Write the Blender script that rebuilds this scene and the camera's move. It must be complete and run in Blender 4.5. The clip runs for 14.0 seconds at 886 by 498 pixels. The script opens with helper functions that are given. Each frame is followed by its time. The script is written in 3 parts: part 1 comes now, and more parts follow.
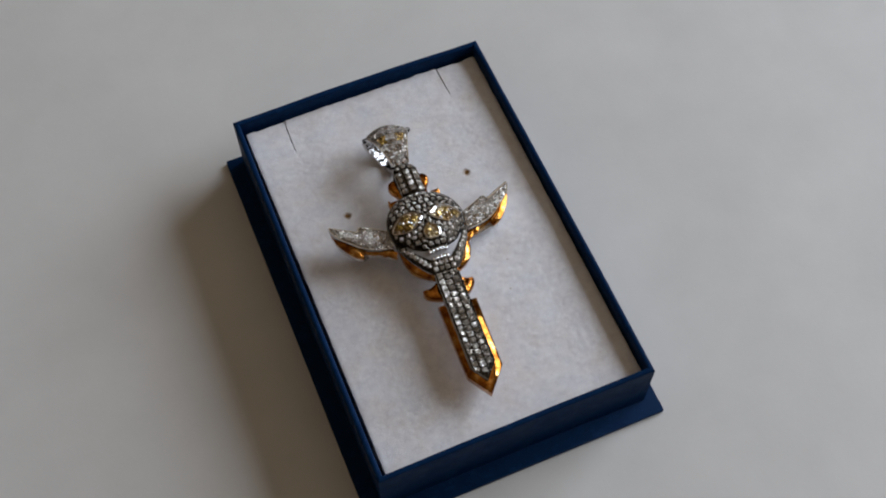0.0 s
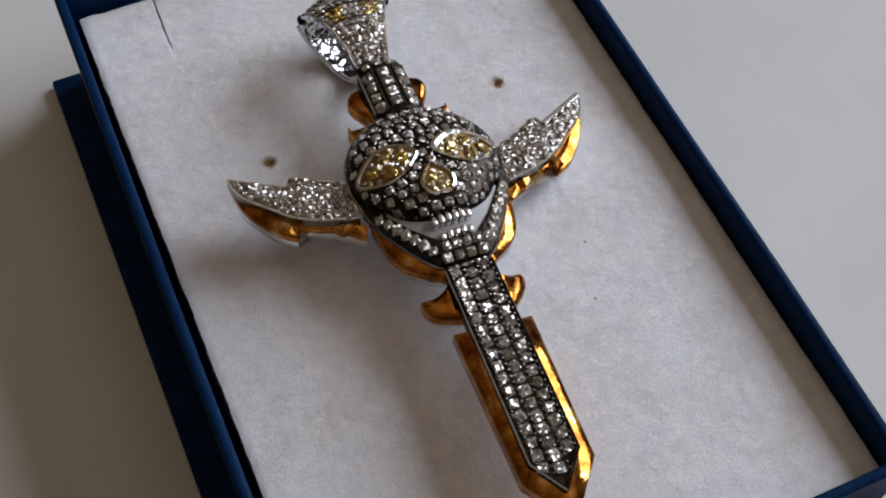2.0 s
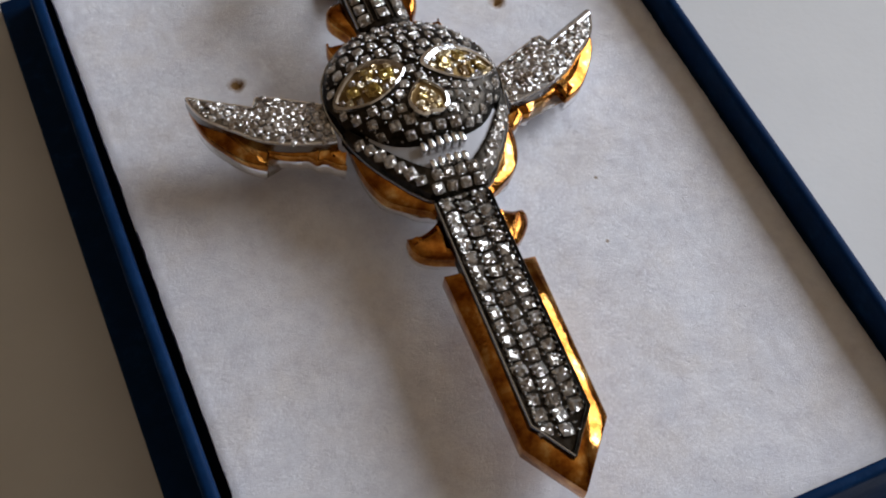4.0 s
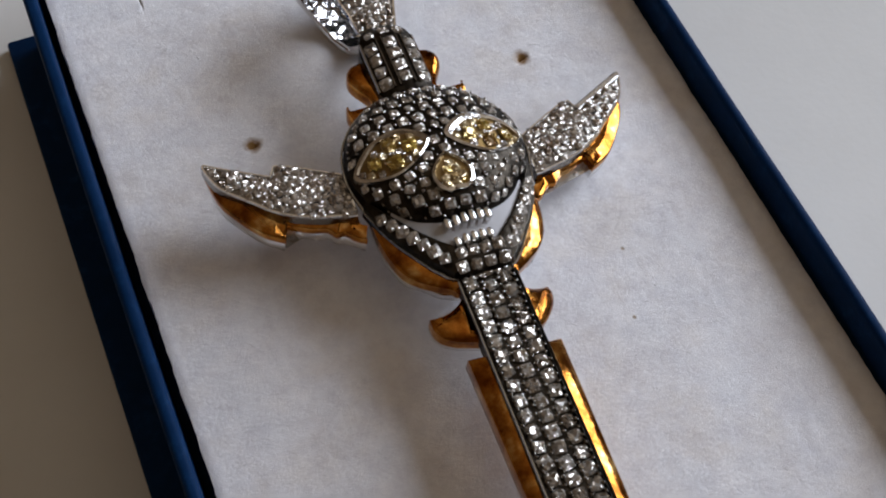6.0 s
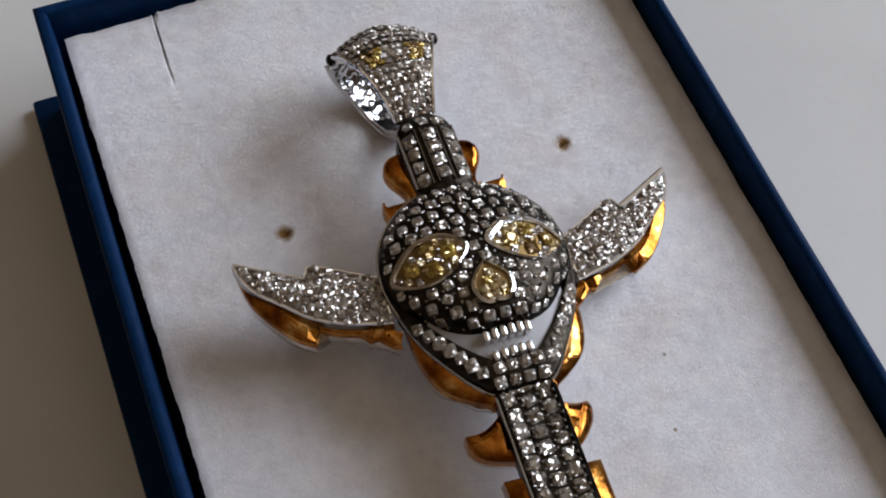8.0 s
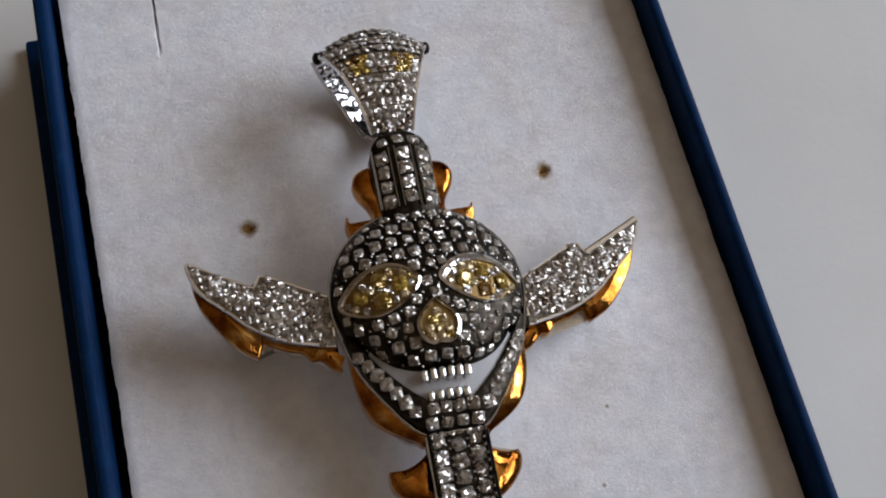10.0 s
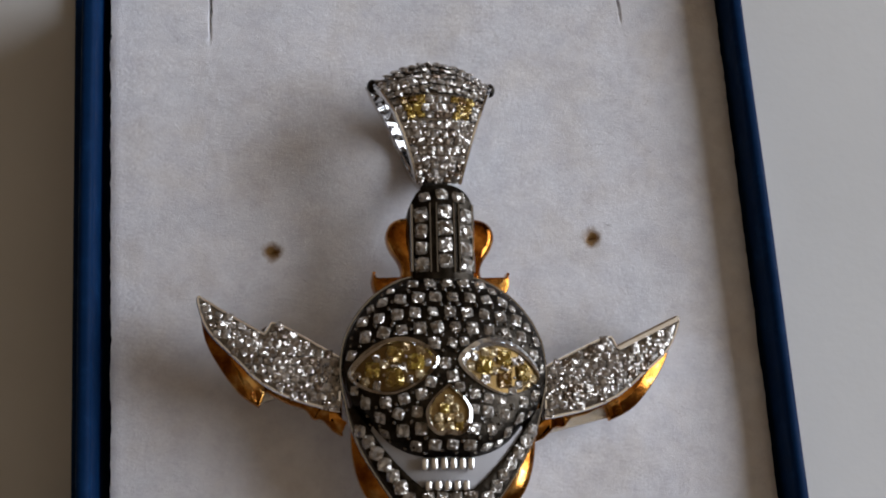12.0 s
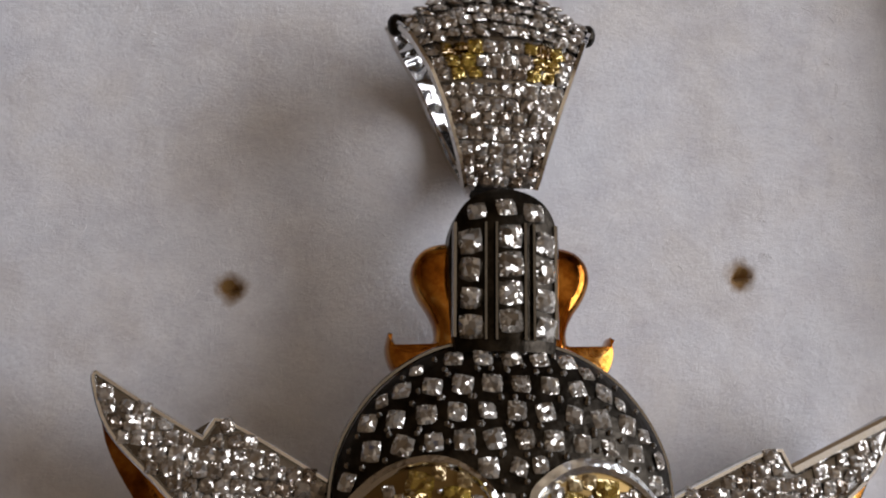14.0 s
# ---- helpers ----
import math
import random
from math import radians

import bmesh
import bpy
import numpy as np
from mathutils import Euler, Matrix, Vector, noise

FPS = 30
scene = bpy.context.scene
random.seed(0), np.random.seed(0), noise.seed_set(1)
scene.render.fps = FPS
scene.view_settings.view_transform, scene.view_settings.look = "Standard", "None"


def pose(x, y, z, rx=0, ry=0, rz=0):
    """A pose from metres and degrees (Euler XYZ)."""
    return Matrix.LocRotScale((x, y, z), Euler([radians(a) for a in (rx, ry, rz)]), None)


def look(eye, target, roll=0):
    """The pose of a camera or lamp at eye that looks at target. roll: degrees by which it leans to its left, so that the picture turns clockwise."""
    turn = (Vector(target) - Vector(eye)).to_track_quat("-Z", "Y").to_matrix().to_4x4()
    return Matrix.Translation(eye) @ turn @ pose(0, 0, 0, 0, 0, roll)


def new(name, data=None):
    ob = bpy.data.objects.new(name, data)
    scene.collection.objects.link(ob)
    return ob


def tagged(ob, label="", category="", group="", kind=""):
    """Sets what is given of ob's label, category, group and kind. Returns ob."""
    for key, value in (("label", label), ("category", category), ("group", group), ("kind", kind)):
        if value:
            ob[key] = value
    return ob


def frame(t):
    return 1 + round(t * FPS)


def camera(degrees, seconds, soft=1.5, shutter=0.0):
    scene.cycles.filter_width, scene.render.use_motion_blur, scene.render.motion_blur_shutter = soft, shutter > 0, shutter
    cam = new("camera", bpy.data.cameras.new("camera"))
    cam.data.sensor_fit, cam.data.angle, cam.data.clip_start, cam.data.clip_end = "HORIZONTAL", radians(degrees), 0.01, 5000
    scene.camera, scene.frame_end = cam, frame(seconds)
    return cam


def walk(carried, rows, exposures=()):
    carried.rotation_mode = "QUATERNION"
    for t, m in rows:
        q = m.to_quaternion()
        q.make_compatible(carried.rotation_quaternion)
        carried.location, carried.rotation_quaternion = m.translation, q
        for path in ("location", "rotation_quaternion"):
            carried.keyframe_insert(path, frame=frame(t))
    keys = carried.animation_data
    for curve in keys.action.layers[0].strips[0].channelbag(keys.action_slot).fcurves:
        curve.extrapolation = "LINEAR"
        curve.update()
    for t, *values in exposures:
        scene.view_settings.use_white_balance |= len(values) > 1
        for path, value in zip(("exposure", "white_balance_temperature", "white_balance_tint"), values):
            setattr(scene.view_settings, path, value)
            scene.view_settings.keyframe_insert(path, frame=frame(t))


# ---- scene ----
from collections import namedtuple

# ---------------------------------------------------------------- camera
cam = camera(40.0, 14.0, soft=2.0)
PATH = [
    (0, (-0.04954, -0.12597, 0.27370), (-0.03182, -0.08266, 0.18533), -0.63),
    (0.1, (-0.04157, -0.11231, 0.24534), (-0.02472, -0.06927, 0.15666), -1.80),
    (0.2, (-0.03550, -0.09783, 0.22015), (-0.01925, -0.05557, 0.13099), -2.10),
    (0.3, (-0.03316, -0.08540, 0.19056), (-0.01542, -0.04276, 0.10186), -0.28),
    (0.5, (-0.02879, -0.06665, 0.15891), (-0.01009, -0.02594, 0.06950), 1.35),
    (1, (-0.03304, -0.07113, 0.15476), (-0.01359, -0.03259, 0.06456), 3.64),
    (1.5, (-0.03394, -0.06934, 0.14764), (-0.01287, -0.02439, 0.06084), 1.59),
    (2, (-0.03355, -0.06933, 0.14148), (-0.01115, -0.02339, 0.05552), 2.18),
    (2.5, (-0.03353, -0.07000, 0.13551), (-0.01026, -0.02354, 0.05007), 2.55),
    (2.7, (-0.03319, -0.07038, 0.13285), (-0.00991, -0.02426, 0.04723), 2.82),
    (4.8, (-0.03089, -0.06197, 0.12104), (-0.00865, -0.01658, 0.03476), 3.08),
    (5, (-0.03090, -0.06103, 0.12126), (-0.00889, -0.01576, 0.03485), 2.89),
    (5.5, (-0.03054, -0.05864, 0.12366), (-0.00882, -0.01406, 0.03683), 3.34),
    (6, (-0.02918, -0.05571, 0.12412), (-0.00713, -0.01190, 0.03698), 4.19),
    (6.5, (-0.02951, -0.05159, 0.12555), (-0.00748, -0.00797, 0.03830), 4.44),
    (7, (-0.02944, -0.05031, 0.12584), (-0.00773, -0.00688, 0.03841), 4.50),
    (7.5, (-0.02856, -0.04681, 0.12602), (-0.00709, -0.00326, 0.03860), 4.63),
    (7.7, (-0.02761, -0.04498, 0.12636), (-0.00658, -0.00172, 0.03869), 4.61),
    (9.8, (-0.01781, -0.03350, 0.13108), (-0.00244, 0.00128, 0.03859), 8.97),
    (10, (-0.01604, -0.03269, 0.13172), (-0.00060, 0.00244, 0.03937), 10.79),
    (10.5, (-0.01473, -0.02895, 0.13059), (0.00045, 0.00697, 0.03850), 15.38),
    (11, (-0.01520, -0.02647, 0.13019), (-0.00248, 0.00741, 0.03697), 16.30),
    (11.5, (-0.01196, -0.01851, 0.13143), (-0.00160, 0.01125, 0.03653), 16.26),
    (12, (-0.01170, -0.01140, 0.13153), (-0.00115, 0.01250, 0.03501), 20.80),
    (12.5, (-0.01129, -0.00475, 0.12393), (-0.00274, 0.01726, 0.02676), 18.78),
    (13, (-0.01242, -0.00267, 0.12080), (-0.00432, 0.01736, 0.02316), 20.18),
    (13.5, (-0.01087, 0.00032, 0.11384), (-0.00291, 0.01981, 0.01609), 20.48),
    (13.8, (-0.0088, 0.00331, 0.09451), (-0.00132, 0.02384, -0.00307), 18.54),
    (14, (-0.00828, 0.00406, 0.08968), (-0.00092, 0.02485, -0.00786), 18.06),
]
walk(cam, [(t, look(eye, target, roll)) for t, eye, target, roll in PATH],
     exposures=[(0.0, -0.05, 6380, 10), (0.5, -0.1, 6340, 12), (1.5, 0.03, 6340, 12), (5.0, 0.14, 6340, 12), (8.0, 0.12, 6370, 12), (10.5, -0.02, 6430, 12), (12.0, -0.12, 6480, 12), (13.0, -0.12, 6760, 14), (14.0, -0.02, 6800, 14)])

# ---------------------------------------------------------------- world and light
MM = 0.001
world = bpy.data.worlds.new("world")
scene.world = world
world.use_nodes = True
wn = world.node_tree.nodes
sky = wn.new("ShaderNodeTexSky")
sky.sky_type = "NISHITA"
sky.sun_disc = False
sky.sun_elevation, sky.sun_rotation = radians(40), radians(90)
world.node_tree.links.new(sky.outputs["Color"], wn["Background"].inputs["Color"])
wn["Background"].inputs["Strength"].default_value = 0.08

# daylight that comes in through the one window
lamp = bpy.data.lights.new("window_daylight", "AREA")
lamp.shape, lamp.size, lamp.size_y, lamp.energy = "RECTANGLE", 1.5, 1.1, 34.6
lamp.color = (0.84, 0.912, 1.0)
WINDOW = Vector((1.49, 0.19, 0.89))
lamp_ob = new("window_daylight", lamp)
lamp_ob.matrix_world = Matrix.Translation(WINDOW) @ pose(0, 0, 0, 0, 90, 0) @ pose(0, 0, 0, 0, 0, 90)
scene.view_settings.exposure = 0.0


# ---------------------------------------------------------------- materials
def material(name, colour, rough=0.5, metal=0.0, **more):
    """Principled material; returns it with its node tree's main shader."""
    m = bpy.data.materials.new(name)
    m.use_nodes = True
    b = m.node_tree.nodes["Principled BSDF"]
    b.inputs["Base Color"].default_value = (*colour, 1)
    b.inputs["Roughness"].default_value = rough
    b.inputs["Metallic"].default_value = metal
    for key, value in more.items():
        b.inputs[key.replace("_", " ")].default_value = value
    return m


def node(m, kind, **values):
    n = m.node_tree.nodes.new(kind)
    for key, value in values.items():
        n.inputs[key].default_value = value
    return n


def wire(m, a, b):
    m.node_tree.links.new(a, b)


def place(m, scale=1.0):
    """Object coordinates in metres times scale."""
    c = m.node_tree.nodes.new("ShaderNodeTexCoord")
    v = node(m, "ShaderNodeVectorMath")
    v.operation = "SCALE"
    v.inputs["Scale"].default_value = scale
    wire(m, c.outputs["Object"], v.inputs[0])
    return v.outputs[0]


def grain(m, scale, detail=4.0, rough=0.6):
    """A noise with lumps of about 1/scale metres."""
    n = node(m, "ShaderNodeTexNoise", Scale=scale, Detail=detail, Roughness=rough)
    wire(m, place(m), n.inputs["Vector"])
    return n.outputs["Fac"]


def ramp(m, fac, stops):
    r = m.node_tree.nodes.new("ShaderNodeValToRGB")
    els = r.color_ramp.elements
    while len(els) < len(stops):
        els.new(0.5)
    for e, (p, c) in zip(els, stops):
        e.position, e.color = p, (*c, 1) if len(c) == 3 else c
    wire(m, fac, r.inputs["Fac"])
    return r.outputs["Color"]


def shader(m):
    return m.node_tree.nodes["Principled BSDF"]


def bump(m, fac, strength, distance):
    b = node(m, "ShaderNodeBump", Strength=strength, Distance=distance)
    wire(m, fac, b.inputs["Height"])
    wire(m, b.outputs["Normal"], shader(m).inputs["Normal"])


def mixed(m, fac, a, b, how="MIX"):
    x = m.node_tree.nodes.new("ShaderNodeMix")
    x.data_type, x.blend_type = "RGBA", how
    for socket, value in ((x.inputs[0], fac), (x.inputs[6], a), (x.inputs[7], b)):
        if hasattr(value, "links"):
            wire(m, value, socket)
        else:
            socket.default_value = value
    return x.outputs[2]


table_white = material("white_laminate", (0.74, 0.735, 0.72), 0.55)
shader(table_white).inputs["Specular IOR Level"].default_value = 0.25
wire(table_white, ramp(table_white, grain(table_white, 30, 5), [(0.3, (0.63, 0.625, 0.61)), (0.7, (0.70, 0.695, 0.68))]), shader(table_white).inputs["Base Color"])
bump(table_white, grain(table_white, 900, 2), 0.12, 0.0002)

wall_paint = material("tan_wall_paint", (0.28, 0.19, 0.115), 0.8)
wire(wall_paint, ramp(wall_paint, grain(wall_paint, 3, 5), [(0.3, (0.29, 0.195, 0.11)), (0.7, (0.35, 0.245, 0.145))]), shader(wall_paint).inputs["Base Color"])
bump(wall_paint, grain(wall_paint, 220, 3), 0.2, 0.001)
ceiling_paint = material("pale_ceiling_paint", (0.64, 0.50, 0.34), 0.85)
bump(ceiling_paint, grain(ceiling_paint, 200, 3), 0.2, 0.001)
floor_wood = material("brown_floor", (0.2, 0.12, 0.07), 0.5)
wire(floor_wood, ramp(floor_wood, grain(floor_wood, 8, 6), [(0.3, (0.14, 0.08, 0.045)), (0.7, (0.25, 0.16, 0.09))]), shader(floor_wood).inputs["Base Color"])

blue_paper = material("blue_leatherette_paper", (0.004, 0.018, 0.075), 0.5)
shader(blue_paper).inputs["Specular IOR Level"].default_value = 0.05
scuff = ramp(blue_paper, grain(blue_paper, 330, 6, 0.75), [(0.0, (0.0015, 0.011, 0.040)), (0.55, (0.003, 0.022, 0.074)), (0.68, (0.007, 0.036, 0.105)), (0.78, (0.025, 0.07, 0.16))])
wire(blue_paper, scuff, shader(blue_paper).inputs["Base Color"])
wire(blue_paper, ramp(blue_paper, grain(blue_paper, 150, 4), [(0.3, (0.38,) * 3), (0.7, (0.6,) * 3)]), shader(blue_paper).inputs["Roughness"])
bump(blue_paper, grain(blue_paper, 1500, 3), 0.35, 0.00012)

pad_felt = material("white_flocked_foam", (0.78, 0.77, 0.8), 0.95)
shader(pad_felt).inputs["Sheen Weight"].default_value = 0.25
shader(pad_felt).inputs["Sheen Roughness"].default_value = 0.5


def stain(m, colour, spots, dirt):
    """Brown marks round pin holes and small specks, with ragged edges."""
    spread = node(m, "ShaderNodeTexNoise", Scale=1100.0, Detail=3.0)
    c = m.node_tree.nodes.new("ShaderNodeTexCoord")
    wire(m, c.outputs["Object"], spread.inputs["Vector"])
    for x, y, size in spots:
        flat = node(m, "ShaderNodeVectorMath")
        flat.operation = "MULTIPLY"
        flat.inputs[1].default_value = (1, 1, 0)
        wire(m, c.outputs["Object"], flat.inputs[0])
        far = node(m, "ShaderNodeVectorMath")
        far.operation = "DISTANCE"
        far.inputs[1].default_value = (x * MM, y * MM, 0)
        wire(m, flat.outputs[0], far.inputs[0])
        edge = node(m, "ShaderNodeMath")
        edge.operation = "MULTIPLY_ADD"
        wire(m, spread.outputs["Fac"], edge.inputs[0])
        edge.inputs[1].default_value = 0.7 * size * MM
        wire(m, far.outputs["Value"], edge.inputs[2])
        near = node(m, "ShaderNodeMapRange")
        near.inputs["From Min"].default_value = 0.65 * size * MM
        near.inputs["From Max"].default_value = 1.12 * size * MM
        near.inputs["To Min"].default_value, near.inputs["To Max"].default_value = 1, 0
        wire(m, edge.outputs[0], near.inputs["Value"])
        colour = mixed(m, near.outputs["Result"], colour, (*dirt, 1))
    return colour


HOLES = ((-15.7, 17.4), (15.7, 17.55))
SPECKS = ((15.0, -8.5), (12.5, -15.9))
felt = ramp(pad_felt, grain(pad_felt, 420, 6, 0.7), [(0.3, (0.71, 0.70, 0.745)), (0.52, (0.80, 0.795, 0.83)), (0.75, (0.87, 0.865, 0.895))])
blotch = ramp(pad_felt, grain(pad_felt, 170, 3, 0.5), [(0.35, (0.97, 0.95, 0.92)), (0.5, (1, 1, 1)), (0.68, (0.97, 0.985, 1.0))])
felt = mixed(pad_felt, 1.0, felt, blotch, "MULTIPLY")
felt = stain(pad_felt, felt, [(x, y, 1.55) for x, y in HOLES], (0.22, 0.115, 0.03))
felt = stain(pad_felt, felt, [(x, y, 0.32) for x, y in SPECKS], (0.36, 0.29, 0.22))
wire(pad_felt, felt, shader(pad_felt).inputs["Base Color"])
bump(pad_felt, grain(pad_felt, 2600, 5, 0.75), 0.35, 0.00025)

hole_brown = material("brown_stained_foam", (0.16, 0.085, 0.025), 0.95)
slit_shade = material("cut_shade_grey", (0.25, 0.24, 0.24), 0.95)
fibre_white = material("white_fibre", (0.82, 0.81, 0.83), 0.9)
gold = material("yellow_gold", (0.80, 0.40, 0.07), 0.2, 1.0)
# patina blotches; dim reflections and pale highlights are also put into the colour
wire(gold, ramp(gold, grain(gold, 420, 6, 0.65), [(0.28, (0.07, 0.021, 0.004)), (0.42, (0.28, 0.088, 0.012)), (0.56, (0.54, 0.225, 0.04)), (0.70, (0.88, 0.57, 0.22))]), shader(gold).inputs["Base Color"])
wire(gold, ramp(gold, grain(gold, 260, 5), [(0.35, (0.07,) * 3), (0.7, (0.22,) * 3)]), shader(gold).inputs["Roughness"])
bump(gold, grain(gold, 450, 3), 0.3, 0.0002)
silver = material("white_rhodium", (0.88, 0.87, 0.86), 0.24, 1.0)
bump(silver, grain(silver, 700, 3), 0.2, 0.0002)
# darker than the white rhodium, so the ground between small stones is dark
grain_metal = material("grey_grain_metal", (0.28, 0.265, 0.25), 0.25, 1.0)
# silver like the bail's edges, its colour lowered to dim the reflections inside
lining_silver = material("polished_inside_metal", (0.50, 0.49, 0.485), 0.16, 1.0)
bump(lining_silver, grain(lining_silver, 380, 2), 0.7, 0.0015)
rib_metal = material("worn_black_rhodium", (0.16, 0.15, 0.14), 0.22, 1.0)
bronze = material("dull_bronze_floor", (0.24, 0.155, 0.06), 0.5, 1.0)
lit_rim = material("lit_white_metal", (0.88, 0.88, 0.87), 0.2, 0.95)
bump(lit_rim, grain(lit_rim, 600, 2), 0.5, 0.0006)
chrome = material("polished_rhodium", (0.70, 0.69, 0.68), 0.07, 1.0)
bump(chrome, grain(chrome, 500, 3), 0.5, 0.0005)
satin_silver = material("satin_white_metal", (0.42, 0.415, 0.43), 0.6, 0.2)
dark_metal = material("black_rhodium", (0.07, 0.066, 0.06), 0.36, 1.0)
wire(dark_metal, ramp(dark_metal, grain(dark_metal, 900, 4), [(0.3, (0.008, 0.0065, 0.005)), (0.75, (0.055, 0.046, 0.036))]), shader(dark_metal).inputs["Base Color"])
bump(dark_metal, grain(dark_metal, 1600, 3), 0.35, 0.0002)


def gem_material(name, dark, light, clear, shine):
    """Cut stone: many small facets that face all ways, each stone with its own tint."""
    m = material(name, light, 0.06, shine)
    shader(m).inputs["IOR"].default_value = 2.3
    shader(m).inputs["Transmission Weight"].default_value = clear
    info = m.node_tree.nodes.new("ShaderNodeObjectInfo")
    wire(m, ramp(m, info.outputs["Random"], [(0.0, dark), (0.45, light), (1.0, tuple(0.5 * (a + b) for a, b in zip(dark, light)))]), shader(m).inputs["Base Color"])
    # facets: the surface turned a little, cell by cell
    coords = m.node_tree.nodes.new("ShaderNodeTexCoord")
    shift = node(m, "ShaderNodeVectorMath")
    shift.operation = "MULTIPLY_ADD"
    shift.inputs[1].default_value = (83.0, 57.0, 31.0)
    wire(m, info.outputs["Random"], shift.inputs[0])
    wire(m, coords.outputs["Object"], shift.inputs[2])
    cells = node(m, "ShaderNodeTexVoronoi", Scale=1.8)
    wire(m, shift.outputs[0], cells.inputs["Vector"])
    lean = node(m, "ShaderNodeVectorMath")
    lean.operation = "MULTIPLY_ADD"
    lean.inputs[1].default_value = (1.3, 1.3, 0.7)
    lean.inputs[2].default_value = (-0.65, -0.65, -0.35)
    wire(m, cells.outputs["Color"], lean.inputs[0])
    geo = m.node_tree.nodes.new("ShaderNodeNewGeometry")
    both = node(m, "ShaderNodeVectorMath")
    both.operation = "ADD"
    wire(m, geo.outputs["Normal"], both.inputs[0])
    wire(m, lean.outputs[0], both.inputs[1])
    unit = node(m, "ShaderNodeVectorMath")
    unit.operation = "NORMALIZE"
    wire(m, both.outputs[0], unit.inputs[0])
    wire(m, unit.outputs[0], shader(m).inputs["Normal"])
    return m


diamond = gem_material("white_diamond", (0.27, 0.225, 0.18), (0.60, 0.565, 0.515), 0.2, 0.5)
small_diamond = gem_material("small_white_diamond", (0.24, 0.175, 0.125), (0.70, 0.665, 0.62), 0.2, 0.58)
yellow_diamond = gem_material("yellow_diamond", (0.24, 0.115, 0.012), (0.68, 0.47, 0.08), 0.4, 0.4)
champagne_diamond = gem_material("champagne_diamond", (0.46, 0.29, 0.09), (0.80, 0.66, 0.40), 0.3, 0.45)
seat_silver = material("bright_stone_seat", (0.72, 0.70, 0.67), 0.2, 0.8)
seat_gold = material("yellow_stone_seat", (0.70, 0.44, 0.07), 0.12, 1.0)


# ---------------------------------------------------------------- building tools, in millimetres
def part(name, bm, mat, parent=None, label="", smooth=True):
    """Links a bmesh, drawn in millimetres, as one mesh object."""
    bmesh.ops.scale(bm, vec=(MM, MM, MM), verts=bm.verts)
    bmesh.ops.recalc_face_normals(bm, faces=bm.faces)
    me = bpy.data.meshes.new(name)
    bm.to_mesh(me)
    bm.free()
    me.materials.append(mat)
    if smooth:
        me.polygons.foreach_set("use_smooth", [True] * len(me.polygons))
        me.set_sharp_from_angle(angle=radians(35))
    ob = new(name, me)
    ob.parent = parent
    return tagged(ob, label) if label else ob


def empty(name, m=None):
    ob = new(name)
    ob.empty_display_size = 0.01
    if m is not None:
        ob.matrix_world = m
    return ob


def block(bm, lo, hi, bevel=0.0, seg=2):
    made = bmesh.ops.create_cube(bm, size=1.0)["verts"]
    for v in made:
        v.co = [lo[i] + (v.co[i] + 0.5) * (hi[i] - lo[i]) for i in range(3)]
    if bevel:
        edges = {e for v in made for e in v.link_edges}
        bmesh.ops.bevel(bm, geom=list(edges), offset=bevel, segments=seg, profile=0.5, affect="EDGES")
    return bm


def loft(rings, caps=(True, True)):
    """A solid from rings of (u, v, w) with the same count."""
    bm = bmesh.new()
    made = [[bm.verts.new(p) for p in ring] for ring in rings]
    n = len(rings[0])
    for a, b in zip(made, made[1:]):
        for i in range(n):
            bm.faces.new((a[i], a[(i + 1) % n], b[(i + 1) % n], b[i]))
    for flag, ring in zip(caps, (made[0], made[-1])):
        if flag:
            f = bm.faces.new(ring)
            bmesh.ops.triangulate(bm, faces=[f])
    return bm


def inset(poly, d):
    """The polygon (counter-clockwise) moved inwards by d."""
    out, n = [], len(poly)
    for i in range(n):
        (ax, ay), (bx, by), (cx, cy) = poly[i - 1], poly[i], poly[(i + 1) % n]
        n1 = Vector((-(by - ay), bx - ax)).normalized()
        n2 = Vector((-(cy - by), cx - bx)).normalized()
        m = n1 + n2
        m = m / max(m.dot(n1) , 0.6) if m.length > 1e-6 else n1
        out.append((bx + d * m.x, by + d * m.y))
    return out


def drawn_in(poly, d):
    """Like inset(), but at sharp tips the points are drawn back along the shape instead."""
    cx, cy = (sum(p[i] for p in poly) / len(poly) for i in (0, 1))
    out = []
    for (x, y), (a, b) in zip(poly, inset(poly, d)):
        if clearance(poly, a, b) < 0.3 * min(d, 0.4) and abs(x) > 19.5:
            k = 1.2 * d / max(1e-6, math.hypot(cx - x, cy - y))
            a, b = x + (cx - x) * k, y + (cy - y) * k
            if clearance(poly, a, b) < 0:
                a, b = x, y
        out.append((a, b))
    return out


def smooth_poly(points, steps=5):
    """A closed curve through the points (Catmull-Rom); a point given as (x, y, 1) stays a corner."""
    out, n = [], len(points)
    for i in range(n):
        p1, p2 = points[i], points[(i + 1) % n]
        p0 = points[i - 1] if len(p1) == 2 else p1
        p3 = points[(i + 2) % n] if len(p2) == 2 else p2
        for k in range(steps):
            t = k / steps
            out.append(tuple(0.5 * (2 * p1[j] + (p2[j] - p0[j]) * t + (2 * p0[j] - 5 * p1[j] + 4 * p2[j] - p3[j]) * t * t
                                    + (3 * p1[j] - p0[j] - 3 * p2[j] + p3[j]) * t ** 3) for j in (0, 1)))
    return out


def mirrored(half):
    """Closes a half outline, which runs up the +u side, by its mirror image."""
    return list(half) + [(-p[0], *p[1:]) for p in reversed(half) if abs(p[0]) > 1e-6]


def flip(poly):
    return [(-p[0], *p[1:]) for p in reversed(poly)]


